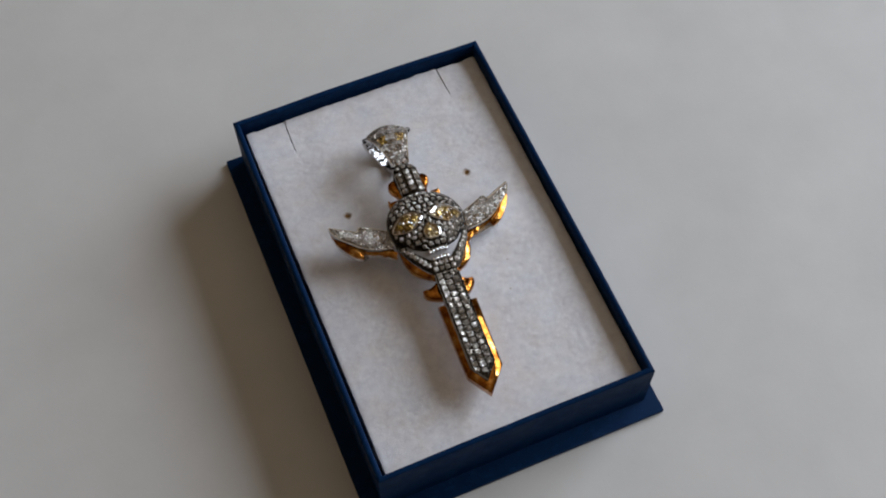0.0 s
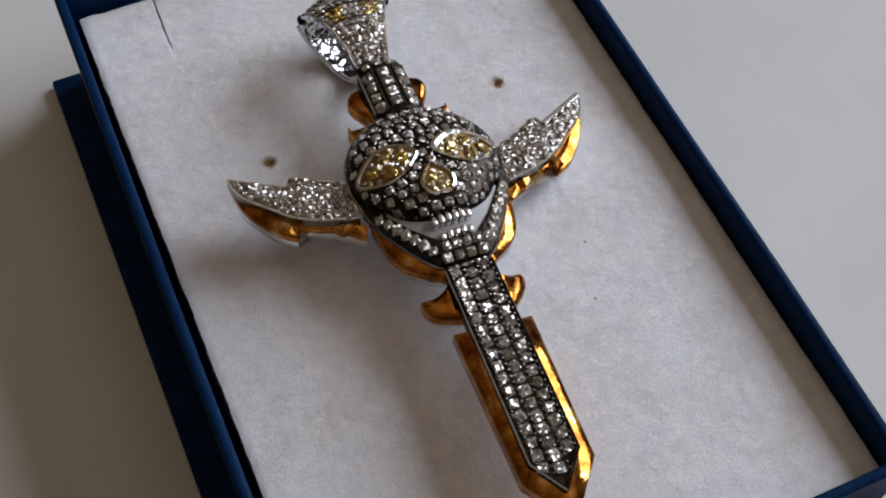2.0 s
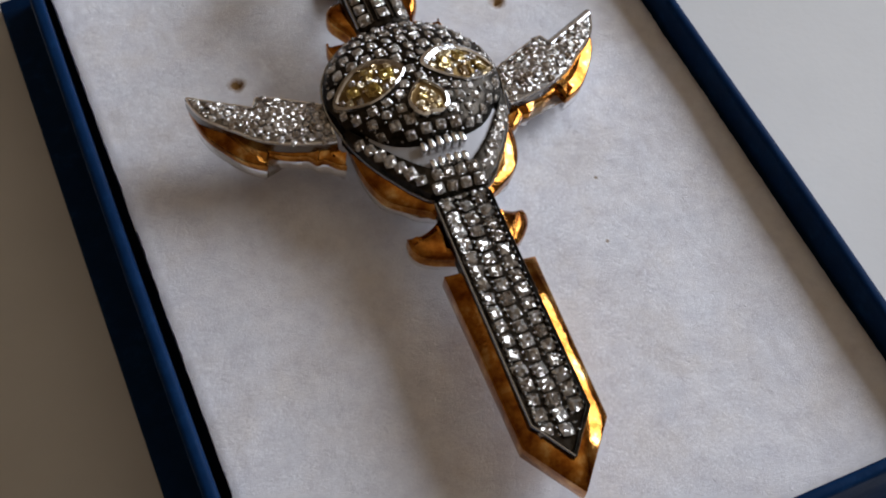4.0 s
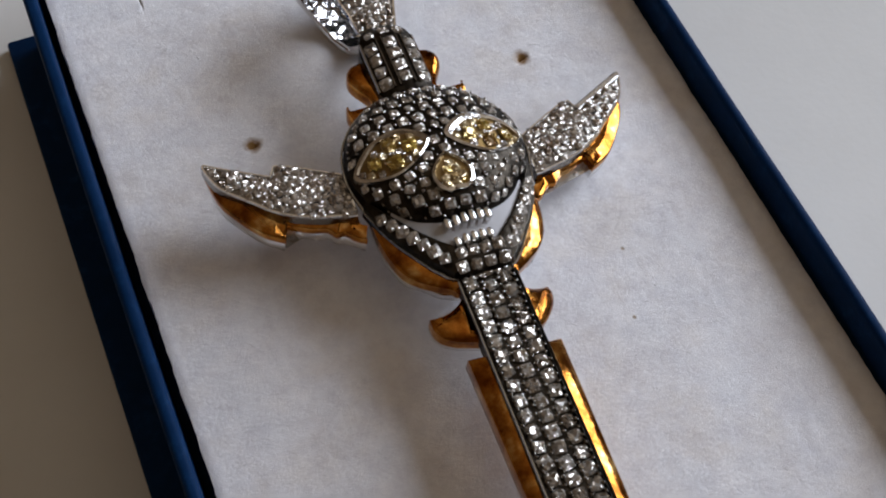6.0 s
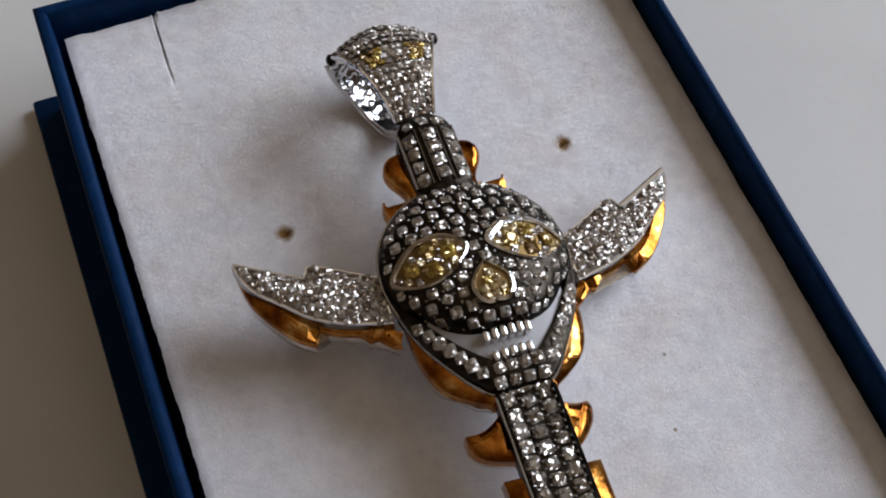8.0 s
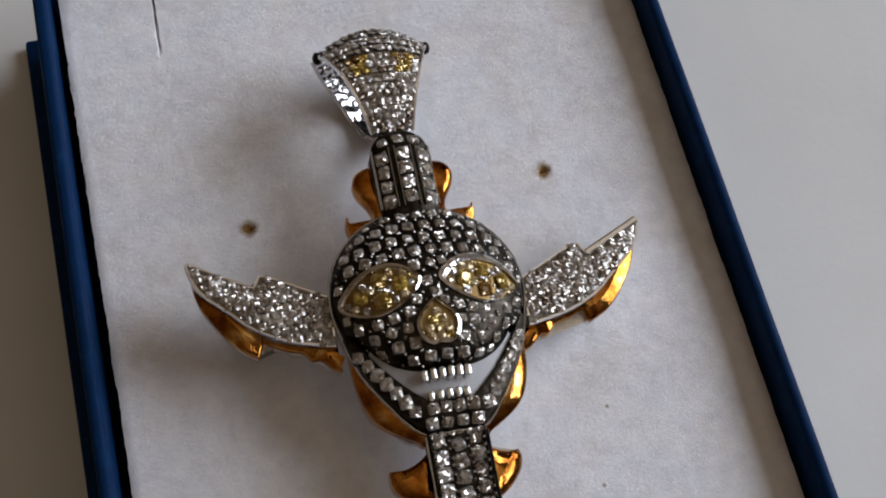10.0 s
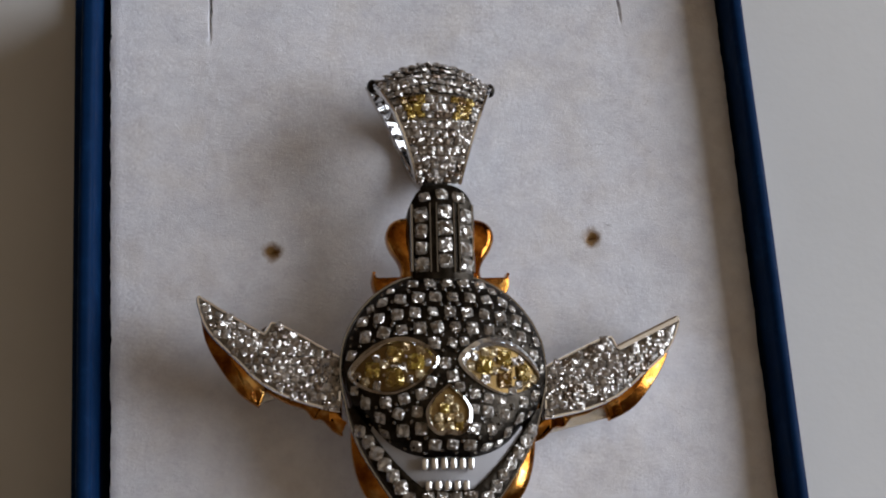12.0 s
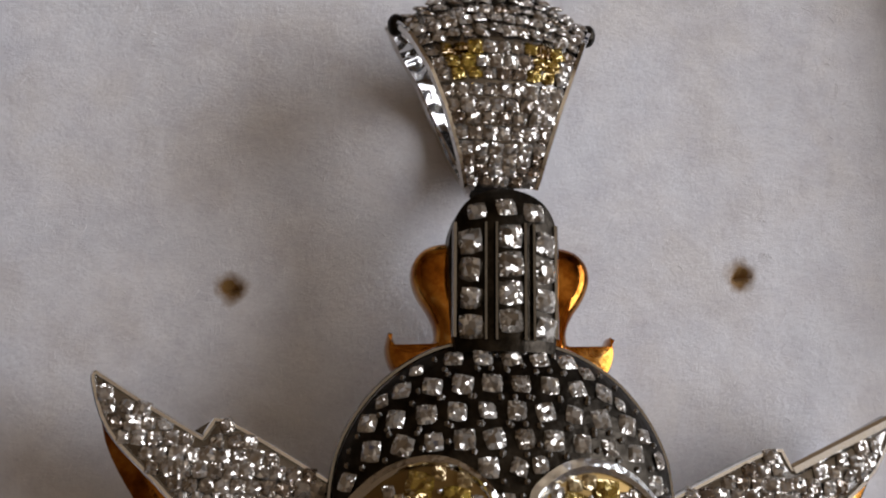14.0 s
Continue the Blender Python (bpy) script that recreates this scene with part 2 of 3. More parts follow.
def turned(poly, degrees, about):
    c, s = math.cos(radians(degrees)), math.sin(radians(degrees))
    return [(about[0] + c * (x - about[0]) - s * (y - about[1]), about[1] + s * (x - about[0]) + c * (y - about[1]), *rest)
            for x, y, *rest in poly]


def area(poly):
    return 0.5 * sum(a[0] * b[1] - b[0] * a[1] for a, b in zip(poly, poly[1:] + poly[:1]))


def ccw(poly):
    return poly if area(poly) > 0 else poly[::-1]


def inside(poly, x, y):
    hit = False
    for (ax, ay), (bx, by) in zip(poly, poly[1:] + poly[:1]):
        if (ay > y) != (by > y) and x < (bx - ax) * (y - ay) / (by - ay) + ax:
            hit = not hit
    return hit


def clearance(poly, x, y):
    """The distance to the outline, positive inside."""
    best = 1e9
    for (ax, ay), (bx, by) in zip(poly, poly[1:] + poly[:1]):
        dx, dy = bx - ax, by - ay
        t = min(1, max(0, ((x - ax) * dx + (y - ay) * dy) / (dx * dx + dy * dy + 1e-12)))
        best = min(best, math.hypot(x - ax - t * dx, y - ay - t * dy))
    return best if inside(poly, x, y) else -best


def domed(poly, centre, height, rings=9, skirt=-1.0):
    """A plate with the outline, swelling to height(u, v), with sides down to the skirt."""
    rows = [[(x, y, skirt) for x, y in poly]]
    for k in range(rings, 0, -1):
        s = k / rings
        ring = [(centre[0] + s * (x - centre[0]), centre[1] + s * (y - centre[1])) for x, y in poly]
        rows.append([(x, y, height(x, y)) for x, y in ring])
    return loft(rows)


def plate(poly, levels):
    """A solid from the outline moved in by d at the height w, for each (d, w)."""
    poly = ccw(poly)
    return loft([[(x, y, w) for x, y in (inset(poly, d) if d else poly)] for d, w in levels])


def strip(path, closed, width, height, lift=0.0):
    """A rounded wire along a path of (u, v, w)."""
    bm = bmesh.new()
    n, sides, rows = len(path), 6, []
    for i, p in enumerate(path):
        a = Vector(path[i - 1] if closed or i else path[0])
        b = Vector(path[(i + 1) % n] if closed or i < n - 1 else path[-1])
        d = (b - a).normalized()
        across = d.cross(Vector((0, 0, 1))).normalized()
        up = across.cross(d)
        rows.append([bm.verts.new(Vector(p) + across * width * math.cos(6.2832 * k / sides) + up * (lift + height * math.sin(6.2832 * k / sides)))
                     for k in range(sides)])
    for i in range(n if closed else n - 1):
        a, b = rows[i], rows[(i + 1) % n]
        for k in range(sides):
            bm.faces.new((a[k], a[(k + 1) % sides], b[(k + 1) % sides], b[k]))
    if not closed:
        bm.faces.new(rows[0])
        bm.faces.new(rows[-1][::-1])
    return bm


# ---------------------------------------------------------------- room and table
TABLE = 0.0


def slab(name, lo, hi, mat, kind="structure", label=""):
    bm = bmesh.new()
    block(bm, [c * 1000 for c in lo], [c * 1000 for c in hi])
    ob = part(name, bm, mat, smooth=False)
    return tagged(ob, label, kind=kind)


slab("floor", (-2.3, -2.1, -0.80), (1.62, 2.1, -0.75), floor_wood, label="brown wooden floor of the room")
slab("ceiling", (-2.3, -2.1, 2.0), (1.62, 2.1, 2.05), ceiling_paint, label="plain pale painted ceiling")
slab("wall_west", (-2.3, -2.1, -0.75), (-2.2, 2.1, 2.0), wall_paint, label="plain tan painted wall")
slab("wall_north", (-2.2, 2.0, -0.75), (1.62, 2.1, 2.0), wall_paint, label="plain tan painted wall")
slab("wall_south", (-2.2, -2.1, -0.75), (1.62, -2.0, 2.0), wall_paint, label="plain tan painted wall")
# the wall with the window, built round its opening
WY, WZ = (-0.58, 0.96), (0.33, 1.45)
bm = bmesh.new()
for lo, hi in (((1.5, -2.0, -0.75), (1.62, WY[0], 2.0)), ((1.5, WY[1], -0.75), (1.62, 2.0, 2.0)),
               ((1.5, WY[0], -0.75), (1.62, WY[1], WZ[0])), ((1.5, WY[0], WZ[1]), (1.62, WY[1], 2.0))):
    block(bm, [c * 1000 for c in lo], [c * 1000 for c in hi])
tagged(part("wall_east", bm, wall_paint, smooth=False), "plain tan painted wall with a window opening", kind="structure")


def build_table():
    table = empty("table", pose(0, 0, 0))
    tagged(table, "large white smooth table with a matt top", "table")
    bm = block(bmesh.new(), (-900, -700, -28), (620, 700, 0), 2.0)
    part("tabletop", bm, table_white, table)
    for x in (-850, 570):
        for y in (-650, 650):
            part("leg", block(bmesh.new(), (x - 25, y - 25, -750), (x + 25, y + 25, -28), 2.0), table_white, table)


build_table()

# ---------------------------------------------------------------- the box
RIM, PAD = 19.9, 16.3


def wall_run(outer, inner, z0, z1, mat, parent, bow=0.0):
    """One side of the tray: a board with a rounded top edge, slightly bowed."""
    bm = bmesh.new()
    a0, a1 = (Vector(p) for p in outer)
    b0, b1 = (Vector(p) for p in inner)
    n, rows = 24, []
    for i in range(n + 1):
        t = i / n
        o, q = a0.lerp(a1, t), b0.lerp(b1, t)
        d = (o - q).normalized()
        sag = 4 * t * (1 - t)
        o, q = o + d * bow * sag, q + d * bow * sag
        r = 0.55
        wave = 0.10 * math.sin(7 * t + outer[0][0]) + 0.06 * math.sin(17 * t + 2)
        thick = (o - q).length
        prof = [(0, z0), (0, z1 - r)]
        prof += [(r - r * math.cos(a), z1 - r + r * math.sin(a)) for a in (0.5, 1.05, 1.57)]
        prof += [(thick - r + r * math.sin(a), z1 - r + r * math.cos(a)) for a in (0.0, 0.5, 1.05)]
        prof += [(thick, z1 - r), (thick, z0)]
        rows.append([bm.verts.new((*(o - d * s), z + (wave if z > z0 else 0))) for s, z in prof])
    for a, b in zip(rows, rows[1:]):
        for k in range(len(a) - 1):
            bm.faces.new((a[k], a[k + 1], b[k + 1], b[k]))
        bm.faces.new((a[-1], a[0], b[0], b[-1]))
    bm.faces.new(rows[0])
    bm.faces.new(rows[-1][::-1])
    return part("wall", bm, mat, parent)


OUT = {"tl": (-33.2, 52.0), "tr": (33.0, 51.8), "br": (33.2, -48.5), "bl": (-33.4, -48.5)}
INN = {"tl": (-31.8, 50.6), "tr": (31.7, 50.4), "br": (31.9, -47.2), "bl": (-32.0, -47.2)}


def build_box():
    box = empty("jewellery_box", pose(0, 0, 0))
    tagged(box, "open dark blue cardboard jewellery box with a projecting base board", "gift box")
    bm = block(bmesh.new(), (-37.5, -52.6, 0), (36.6, 53.9, 1.5), 0.4)
    part("base_board", bm, blue_paper, box, "dark blue paper-covered base board with scuffed corner")
    part("bottom", block(bmesh.new(), (-32.4, -48.0, 1.5), (32.6, 51.0, 3.0)), blue_paper, box)
    for a, b, bow in (("tl", "tr", 0.3), ("tr", "br", 0.2), ("br", "bl", -0.2), ("bl", "tl", 0.2)):
        wall_run((OUT[a], OUT[b]), (INN[a], INN[b]), 1.5, RIM, blue_paper, box, bow)
    return box


build_box()


def crown(x, y):
    """The foam swells a little towards the middle of the tray."""
    return 0.6 * max(0.0, 1 - (x / 31) ** 2) * max(0.0, 1 - ((y + 6) / 44) ** 2)


def build_pad():
    """White flocked pad: a fine height field with two cuts at its far edge and two pin holes."""
    x0, x1 = -31.0, 31.5
    xs = set(np.linspace(x0, x1, 130).round(3))
    slits = ((-21.1, 39.4, 50.0), (21.0, 40.4, 50.0))
    for sx, _, _ in slits:
        xs |= {round(sx + d, 3) for d in (-0.9, -0.3, -0.2, -0.1, 0.0, 0.1, 0.2, 0.3, 0.9)}
    xs = sorted(xs)
    ts = np.linspace(0, 1, 210)
    bm = bmesh.new()
    grid = []
    for x in xs:
        f = (x - x0) / (x1 - x0)
        yb = -47.3 + 0.5 * noise.noise((x * 0.4, 3, 0)) + 0.25 * noise.noise((x * 1.7, 5, 0))
        yt = 49.6 + 0.4 * noise.noise((x * 0.35, 9, 0)) + 0.2 * noise.noise((x * 1.9, 7, 0))
        if slits[0][0] < x < slits[1][0]:
            yt += 0.35
        row = []
        for t in ts:
            y = yb + t * (yt - yb)
            px = x + (0.18 * noise.noise((y * 0.25, 1, 0)) + 0.16 * noise.noise((y * 1.3, 2, 0))) * ((1 - f) ** 8 + f ** 8)
            z = PAD + crown(x, y) + 0.16 * noise.noise((x * 0.12, y * 0.12, 0)) + 0.05 * noise.noise((x * 0.9, y * 0.9, 4))
            edge = min(px - x0 + 0.2, x1 + 0.2 - px, (y - yb) + 0.1, (yt - y) + 0.1)
            if edge < 0.5:
                z -= 0.35 * (1 - max(edge, 0) / 0.5) ** 2.0
            for sx, ya, yz in slits:
                lean = sx + 0.035 * (y - 44) * (1 if sx < 0 else -1)
                if y > ya:
                    k = min(1.0, (y - ya) / 4.0)
                    z -= 1.0 * k * max(0, 1 - abs(x - lean) / 0.16)
            for hx, hy in HOLES:
                q = math.hypot(x - hx, y - hy)
                z -= 0.9 * math.exp(-(q / 0.4) ** 2)
            row.append(bm.verts.new((px, y, z)))
        grid.append(row)
    for a, b in zip(grid, grid[1:]):
        for k in range(len(ts) - 1):
            bm.faces.new((a[k], b[k], b[k + 1], a[k + 1]))
    # sides down to the tray's bottom
    rim = [r[0] for r in grid] + [v for v in grid[-1][1:]] + [r[-1] for r in reversed(grid[:-1])] + [v for v in reversed(grid[0][1:-1])]
    low = [bm.verts.new((v.co.x, v.co.y, 3.0)) for v in rim]
    n = len(rim)
    for i in range(n):
        bm.faces.new((rim[i], low[i], low[(i + 1) % n], rim[(i + 1) % n]))
    pad = tagged(empty("display_pad", pose(0, 0, 3.0 * MM)), "white flocked foam display pad with two slits and pin holes", "jewellery pad")
    for v in bm.verts:
        v.co.z -= 3.0
    part("cushion", bm, pad_felt, pad)
    # brown linings of the pin holes, and grey strips as shade in the cuts
    for hx, hy in HOLES:
        rows = []
        for k, (radius, z) in enumerate(((0.42, -0.42), (0.3, -0.62), (0.2, -1.4), (0.16, -3.0))):
            rows.append([(hx + radius * (1 + 0.25 * noise.noise((i * 0.9, k, hx))) * math.cos(i * 0.6283), hy + radius * (1 + 0.25 * noise.noise((i * 0.9, k, hy))) * math.sin(i * 0.6283), PAD + crown(hx, hy) - 3.0 + z)
                         for i in range(10)])
        part("pin_hole", loft(rows, (False, True)), hole_brown, pad, "brown-stained pin hole")
    for sx, ya, yz in slits:
        side = 1 if sx < 0 else -1
        path = [(sx + 0.035 * (y - 44) * side, y, PAD - 3.0 - 0.85 * min(1.0, (y - ya) / 4.0) - 0.1) for y in np.linspace(ya + 1.2, 49.0, 14)]
        part("slit", strip(path, False, 0.05, 0.1), slit_shade, pad, "thin grey strip standing for the shade in the foam's cut")


build_pad()


def build_fibres():
    """Loose white fibres that stand out from the pad's edges and surface."""
    pick = random.Random(11)
    bm = bmesh.new()
    for n in range(2600):
        k = pick.random()
        if k < 0.35:
            x, y = pick.uniform(-30.8, 31.4), pick.uniform(-47.4, -46.6)
        elif k < 0.45:
            x, y = pick.uniform(-30.7, -30.1), pick.uniform(-47.0, 49.0)
        elif k < 0.6:
            x, y = pick.uniform(-30.0, 30.5), 49.3 + pick.uniform(-0.5, 0.3)
        else:
            x, y = pick.uniform(-29, 24), pick.uniform(-46, 46)
        z = PAD + crown(x, y) + (0.05 if k >= 0.6 else pick.uniform(-0.35, -0.02))
        a, length = pick.uniform(0, 6.283), pick.uniform(0.25, 0.9) if k >= 0.6 or k < 0.35 else pick.uniform(0.12, 0.35)
        p = Vector((x, y, z))
        q = p + Vector((math.cos(a), math.sin(a), pick.uniform(0.0, 0.5))) * length
        side = Vector((-math.sin(a), math.cos(a), 0)) * 0.022
        up = Vector((0, 0, 0.03))
        v = [bm.verts.new(c) for c in (p - side, p + side, p + up, q)]
        bm.faces.new((v[0], v[1], v[3]))
        bm.faces.new((v[1], v[2], v[3]))
        bm.faces.new((v[2], v[0], v[3]))
    tagged(part("lint", bm, fibre_white), "fine white loose fibres on the display pad", "lint", kind="stuff")


build_fibres()

# ---------------------------------------------------------------- the pendant
PENDANT = pose(-0.78 * MM, -0.71 * MM, 23.1 * MM, 0.4, 4.1, -2.2) @ Matrix.Scale(1.018, 4)
pendant = empty("pendant", PENDANT)
tagged(pendant, "diamond-set dagger pendant with skull, wings and bail, on the white pad", "pendant")

SKEW = -0.4
MID = (0.0, 4.0)


def cut_gem(sides):
    """Unit brilliant, standing on its point: pavilion, girdle, crown and table."""
    bm = bmesh.new()

    def ring(r, z, turn=0.0):
        out = []
        for i in range(sides):
            a = 6.2832 * (i + turn + (0.5 if sides == 12 else 0.0)) / sides
            q = (abs(math.cos(a)) ** 6 + abs(math.sin(a)) ** 6) ** (-1 / 6)
            out.append(bm.verts.new((r * q * math.cos(a), r * q * math.sin(a), z)))
        return out

    top, mid, rim, low, deep = ring(0.5, 0.80), ring(0.8, 0.66, 0.5), ring(1.0, 0.44), ring(1.0, 0.38), ring(0.55, 0.16, 0.5)
    tip = bm.verts.new((0, 0, 0))
    bm.faces.new(top)
    seat = []
    for i in range(sides):
        j = (i + 1) % sides
        bm.faces.new((top[i], mid[i], top[j]))
        bm.faces.new((mid[i], rim[i], rim[j]))
        bm.faces.new((top[i], rim[i], mid[i]))
        bm.faces.new((top[j], mid[i], rim[j]))
        bm.faces.new((rim[i], low[i], low[j], rim[j]))
        seat += [bm.faces.new((low[j], low[i], deep[i])), bm.faces.new((deep[i], low[i], deep[i - 1])), bm.faces.new((deep[i], deep[i - 1], tip))]
    for f in seat:
        f.material_index = 1
    bmesh.ops.recalc_face_normals(bm, faces=bm.faces)
    return bm


def gem_mesh(name, mat, seat, sides=6):
    """A stone whose lower facets lie in a bright metal seat."""
    me = bpy.data.meshes.new(name)
    bm = cut_gem(sides)
    bm.to_mesh(me)
    bm.free()
    me.materials.append(mat)
    me.materials.append(seat)
    return me


WHITE = [gem_mesh("diamond", diamond, seat_silver, n) for n in (12, 12, 8)]
SMALL = [gem_mesh("diamond", small_diamond, seat_silver, n) for n in (12, 12, 8)]
CHAMPAGNE = [gem_mesh("diamond", champagne_diamond, seat_gold, n) for n in (8, 12)]
YELLOW = [gem_mesh("yellow_diamond", yellow_diamond, seat_gold, n) for n in (8, 12)]
rng = random.Random(4)


def set_stone(parent, name, meshes, p, normal, radius, wobble=12.0, sink=0.0):
    """One stone at p (mm) on its seat, turned at random and a little out of level."""
    ob = new(name, rng.choice(meshes))
    ob.parent = parent
    q = Vector((0, 0, 1)).rotation_difference(Vector(normal)).to_matrix().to_4x4()
    tilt = pose(0, 0, 0, rng.gauss(0, wobble), rng.gauss(0, wobble), rng.gauss(0, 8))
    r = radius * MM * rng.uniform(0.92, 1.08)
    ob.matrix_basis = Matrix.Translation((Vector(p) - Vector(normal).normalized() * sink) * MM) @ q @ tilt @ Matrix.Diagonal((r, r, r, 1))
    return ob


def slope(height, u, v):
    e = 0.15
    return Vector((-(height(u + e, v) - height(u - e, v)) / (2 * e), -(height(u, v + e) - height(u, v - e)) / (2 * e), 1)).normalized()


def beads(name, places, radius, mat, parent):
    """The small grains of metal that hold the stones, as one part."""
    bm = bmesh.new()
    for p in places:
        made = bmesh.ops.create_icosphere(bm, subdivisions=1, radius=radius)["verts"]
        for v in made:
            v.co += Vector(p)
    ob = part(name, bm, mat, parent)
    return tagged(ob, kind="stuff")


# outlines, +u half from bottom to top
SKULL = mirrored([(0.0, -8.3), (3.0, -8.1), (5.9, -4.6), (7.8, -1.2), (8.75, 2.0), (9.15, 4.9), (8.5, 8.1), (6.45, 11.0), (3.5, 12.85), (0.0, 13.3)])
SKULL = ccw(turned(smooth_poly(SKULL, 6), SKEW, MID))
CORE = (0.0, 3.2)


def skull_height(u, v):
    """Height of the domed face over the pendant's plane."""
    d = math.hypot(u - CORE[0], v - CORE[1])
    if d < 1e-6:
        return 4.5
    cu, cv = (u - CORE[0]) / d, (v - CORE[1]) / d
    best = RADII[int((math.atan2(cv, cu) % 6.28319) / 6.28319 * 360) % 360]
    rho = min(1.0, d / best)
    return 0.7 + 3.8 * (1 - rho ** 2.2) ** 0.6


RADII = []
for k in range(360):
    a = 6.28319 * (k + 0.5) / 360
    lo, hi = 0.0, 20.0
    for _ in range(24):
        mid = (lo + hi) / 2
        lo, hi = (mid, hi) if inside(SKULL, CORE[0] + mid * math.cos(a), CORE[1] + mid * math.sin(a)) else (lo, mid)
    RADII.append(lo)

EYE = [(0.95, 5.35), (2.5, 6.95), (4.5, 7.35), (6.8, 6.5), (8.55, 4.45), (7.2, 2.95), (4.9, 2.45), (2.5, 3.5)]
EYE_R = [(x - 0.4, y - 0.25) for x, y in ccw(turned(smooth_poly(EYE, 5), SKEW, MID))]
EYE_L = [(x - 0.1, y - 0.25) for x, y in ccw(turned(smooth_poly(flip(EYE), 5), SKEW, MID))]
NOSE = ccw(turned(smooth_poly([(-0.35, 3.0, 1), (0.85, 2.0), (1.6, 0.8), (1.4, -0.6), (0.5, -1.3), (-0.35, -1.2), (-1.2, -1.3), (-2.05, -0.6), (-2.3, 0.8), (-1.55, 2.0)], 4), SKEW, MID))


def build_skull():
    face = [(0.0, -2.9), (2.6, -2.85), (5.5, -1.6), (8.1, 1.3, 1), (8.95, 4.9), (8.35, 8.0), (6.35, 10.85), (3.45, 12.7), (0.0, 13.15)]
    face = ccw(turned(smooth_poly(mirrored(face), 6), SKEW, MID))

    def face_height(u, v):
        """The dome, rolled over towards the mouth."""
        k = max(0.0, 1 - max(0.0, clearance(face, u, v)) / 1.5)
        return skull_height(u, v) - 1.15 * k * k * min(1.0, max(0.0, (2.0 - v) / 1.5))

    cranium = part("skull_plate", domed(face, (0.2, 5.5), face_height, 14, -0.4), dark_metal, pendant, "domed black rhodium skull set with diamonds")
    # edge wire round the face
    part("skull_rim", strip([(x, y, skull_height(x, y) + 0.02) for x, y in SKULL], True, 0.14, 0.2), grain_metal, pendant)
    # jaw, a band with the mouth open above it
    outer = [(8.6, 1.4), (7.8, -1.2), (6.9, -2.95), (5.9, -4.6), (4.5, -6.45), (3.05, -8.1), (1.5, -8.25), (0, -8.3)]
    inner = [(7.9, 1.2), (6.8, -0.4), (5.65, -2.0), (4.45, -3.45), (3.2, -4.7), (2.1, -5.6), (1.1, -5.7), (0, -5.7)]
    outer, inner = (turned(h + [(-x, y) for x, y in reversed(h[:-1])], SKEW, MID) for h in (outer, inner))
    bm = bmesh.new()
    rows = []
    for (ax, ay), (bx, by) in zip(outer, inner):
        prof = [(ax, ay, -0.4)] + [(ax + (bx - ax) * s, ay + (by - ay) * s, None) for s in (0, 0.12, 0.5, 0.88, 1)] + [(bx, by, 0.3)]
        ring = []
        for k, (x, y, z) in enumerate(prof):
            if z is None:
                z = 0.55 * skull_height(x, y) + 0.75 - {1: 0.55, 5: 0.12}.get(k, 0)
            ring.append(bm.verts.new((x, y, z)))
        rows.append(ring)
    for a, b in zip(rows, rows[1:]):
        for k in range(len(a)):
            bm.faces.new((a[k], a[(k + 1) % len(a)], b[(k + 1) % len(a)], b[k]))
    bm.faces.new(rows[0])
    bm.faces.new(rows[-1][::-1])
    jaw = part("jaw", bm, dark_metal, pendant, "black rhodium jaw set with diamonds")
    jaw_h = lambda x, y: 0.55 * skull_height(x, y) + 0.75  # noqa: E731
    # polished ground behind the mouth
    low = [(-6.7, -1.0), (-6.0, -2.2), (-4.6, -4.0), (-2.4, -5.9), (0, -6.1), (2.4, -5.9), (4.6, -4.0), (6.0, -2.2), (6.7, -1.0)]
    high = [(-6.4, 0.1), (-5.2, -0.4), (-3.4, -1.4), (-1.7, -1.8), (0, -1.9), (1.7, -1.8), (3.4, -1.4), (5.2, -0.4), (6.4, 0.1)]
    low, high = turned(low, SKEW, MID), turned(high, SKEW, MID)
    bm = bmesh.new()
    rows = []
    for (ax, ay), (bx, by) in zip(low, high):
        top = [(ax + (bx - ax) * k / 5, ay + (by - ay) * k / 5) for k in range(6)]
        rows.append([bm.verts.new((x, y, jaw_h(x, y) - 0.35)) for x, y in top] + [bm.verts.new((x, y, -0.2)) for x, y in (top[-1], top[0])])
    for a, b in zip(rows, rows[1:]):
        for k in range(len(a)):
            bm.faces.new((a[k], a[(k + 1) % len(a)], b[(k + 1) % len(a)], b[k]))
    bm.faces.new(rows[0])
    bm.faces.new(rows[-1][::-1])
    part("mouth_plate", bm, satin_silver, pendant, "satin pale metal behind the open mouth")
    # teeth
    for count, v0, v1, half, w in ((6, -4.1, -3.0, 2.35, 3.8), (5, -5.75, -4.85, 2.0, 3.2)):
        for i in range(count):
            u = -0.25 - half + (i + 0.5) * 2 * half / count
            d = 0.8 * half / count
            bend = 0.10 * u * u
            bm = block(bmesh.new(), (u - d, v0, 1.0), (u + d, v1, w - bend), 0.24)
            tooth = part("tooth", bm, silver, pendant)
            tooth.matrix_basis = Matrix.Translation((MID[0] * MM, MID[1] * MM, 0)) @ pose(0, 0, 0, 0, 0, SKEW) @ Matrix.Translation((-MID[0] * MM, -MID[1] * MM, 0))
    # eyes and nose: rimmed cups with yellow stones
    for name, poly, lift in (("eye", EYE_L, 0.25), ("eye", EYE_R, 0.25), ("nose", NOSE, 0.7)):
        cx, cy = (sum(p[i] for p in poly) / len(poly) for i in (0, 1))
        top = lambda x, y, lift=lift: skull_height(x, y) * 0.9 + lift + 0.25  # noqa: E731
        ground = lambda x, y, top=top: max(top(x, y) - 0.12, skull_height(x, y) + 0.06)  # noqa: E731
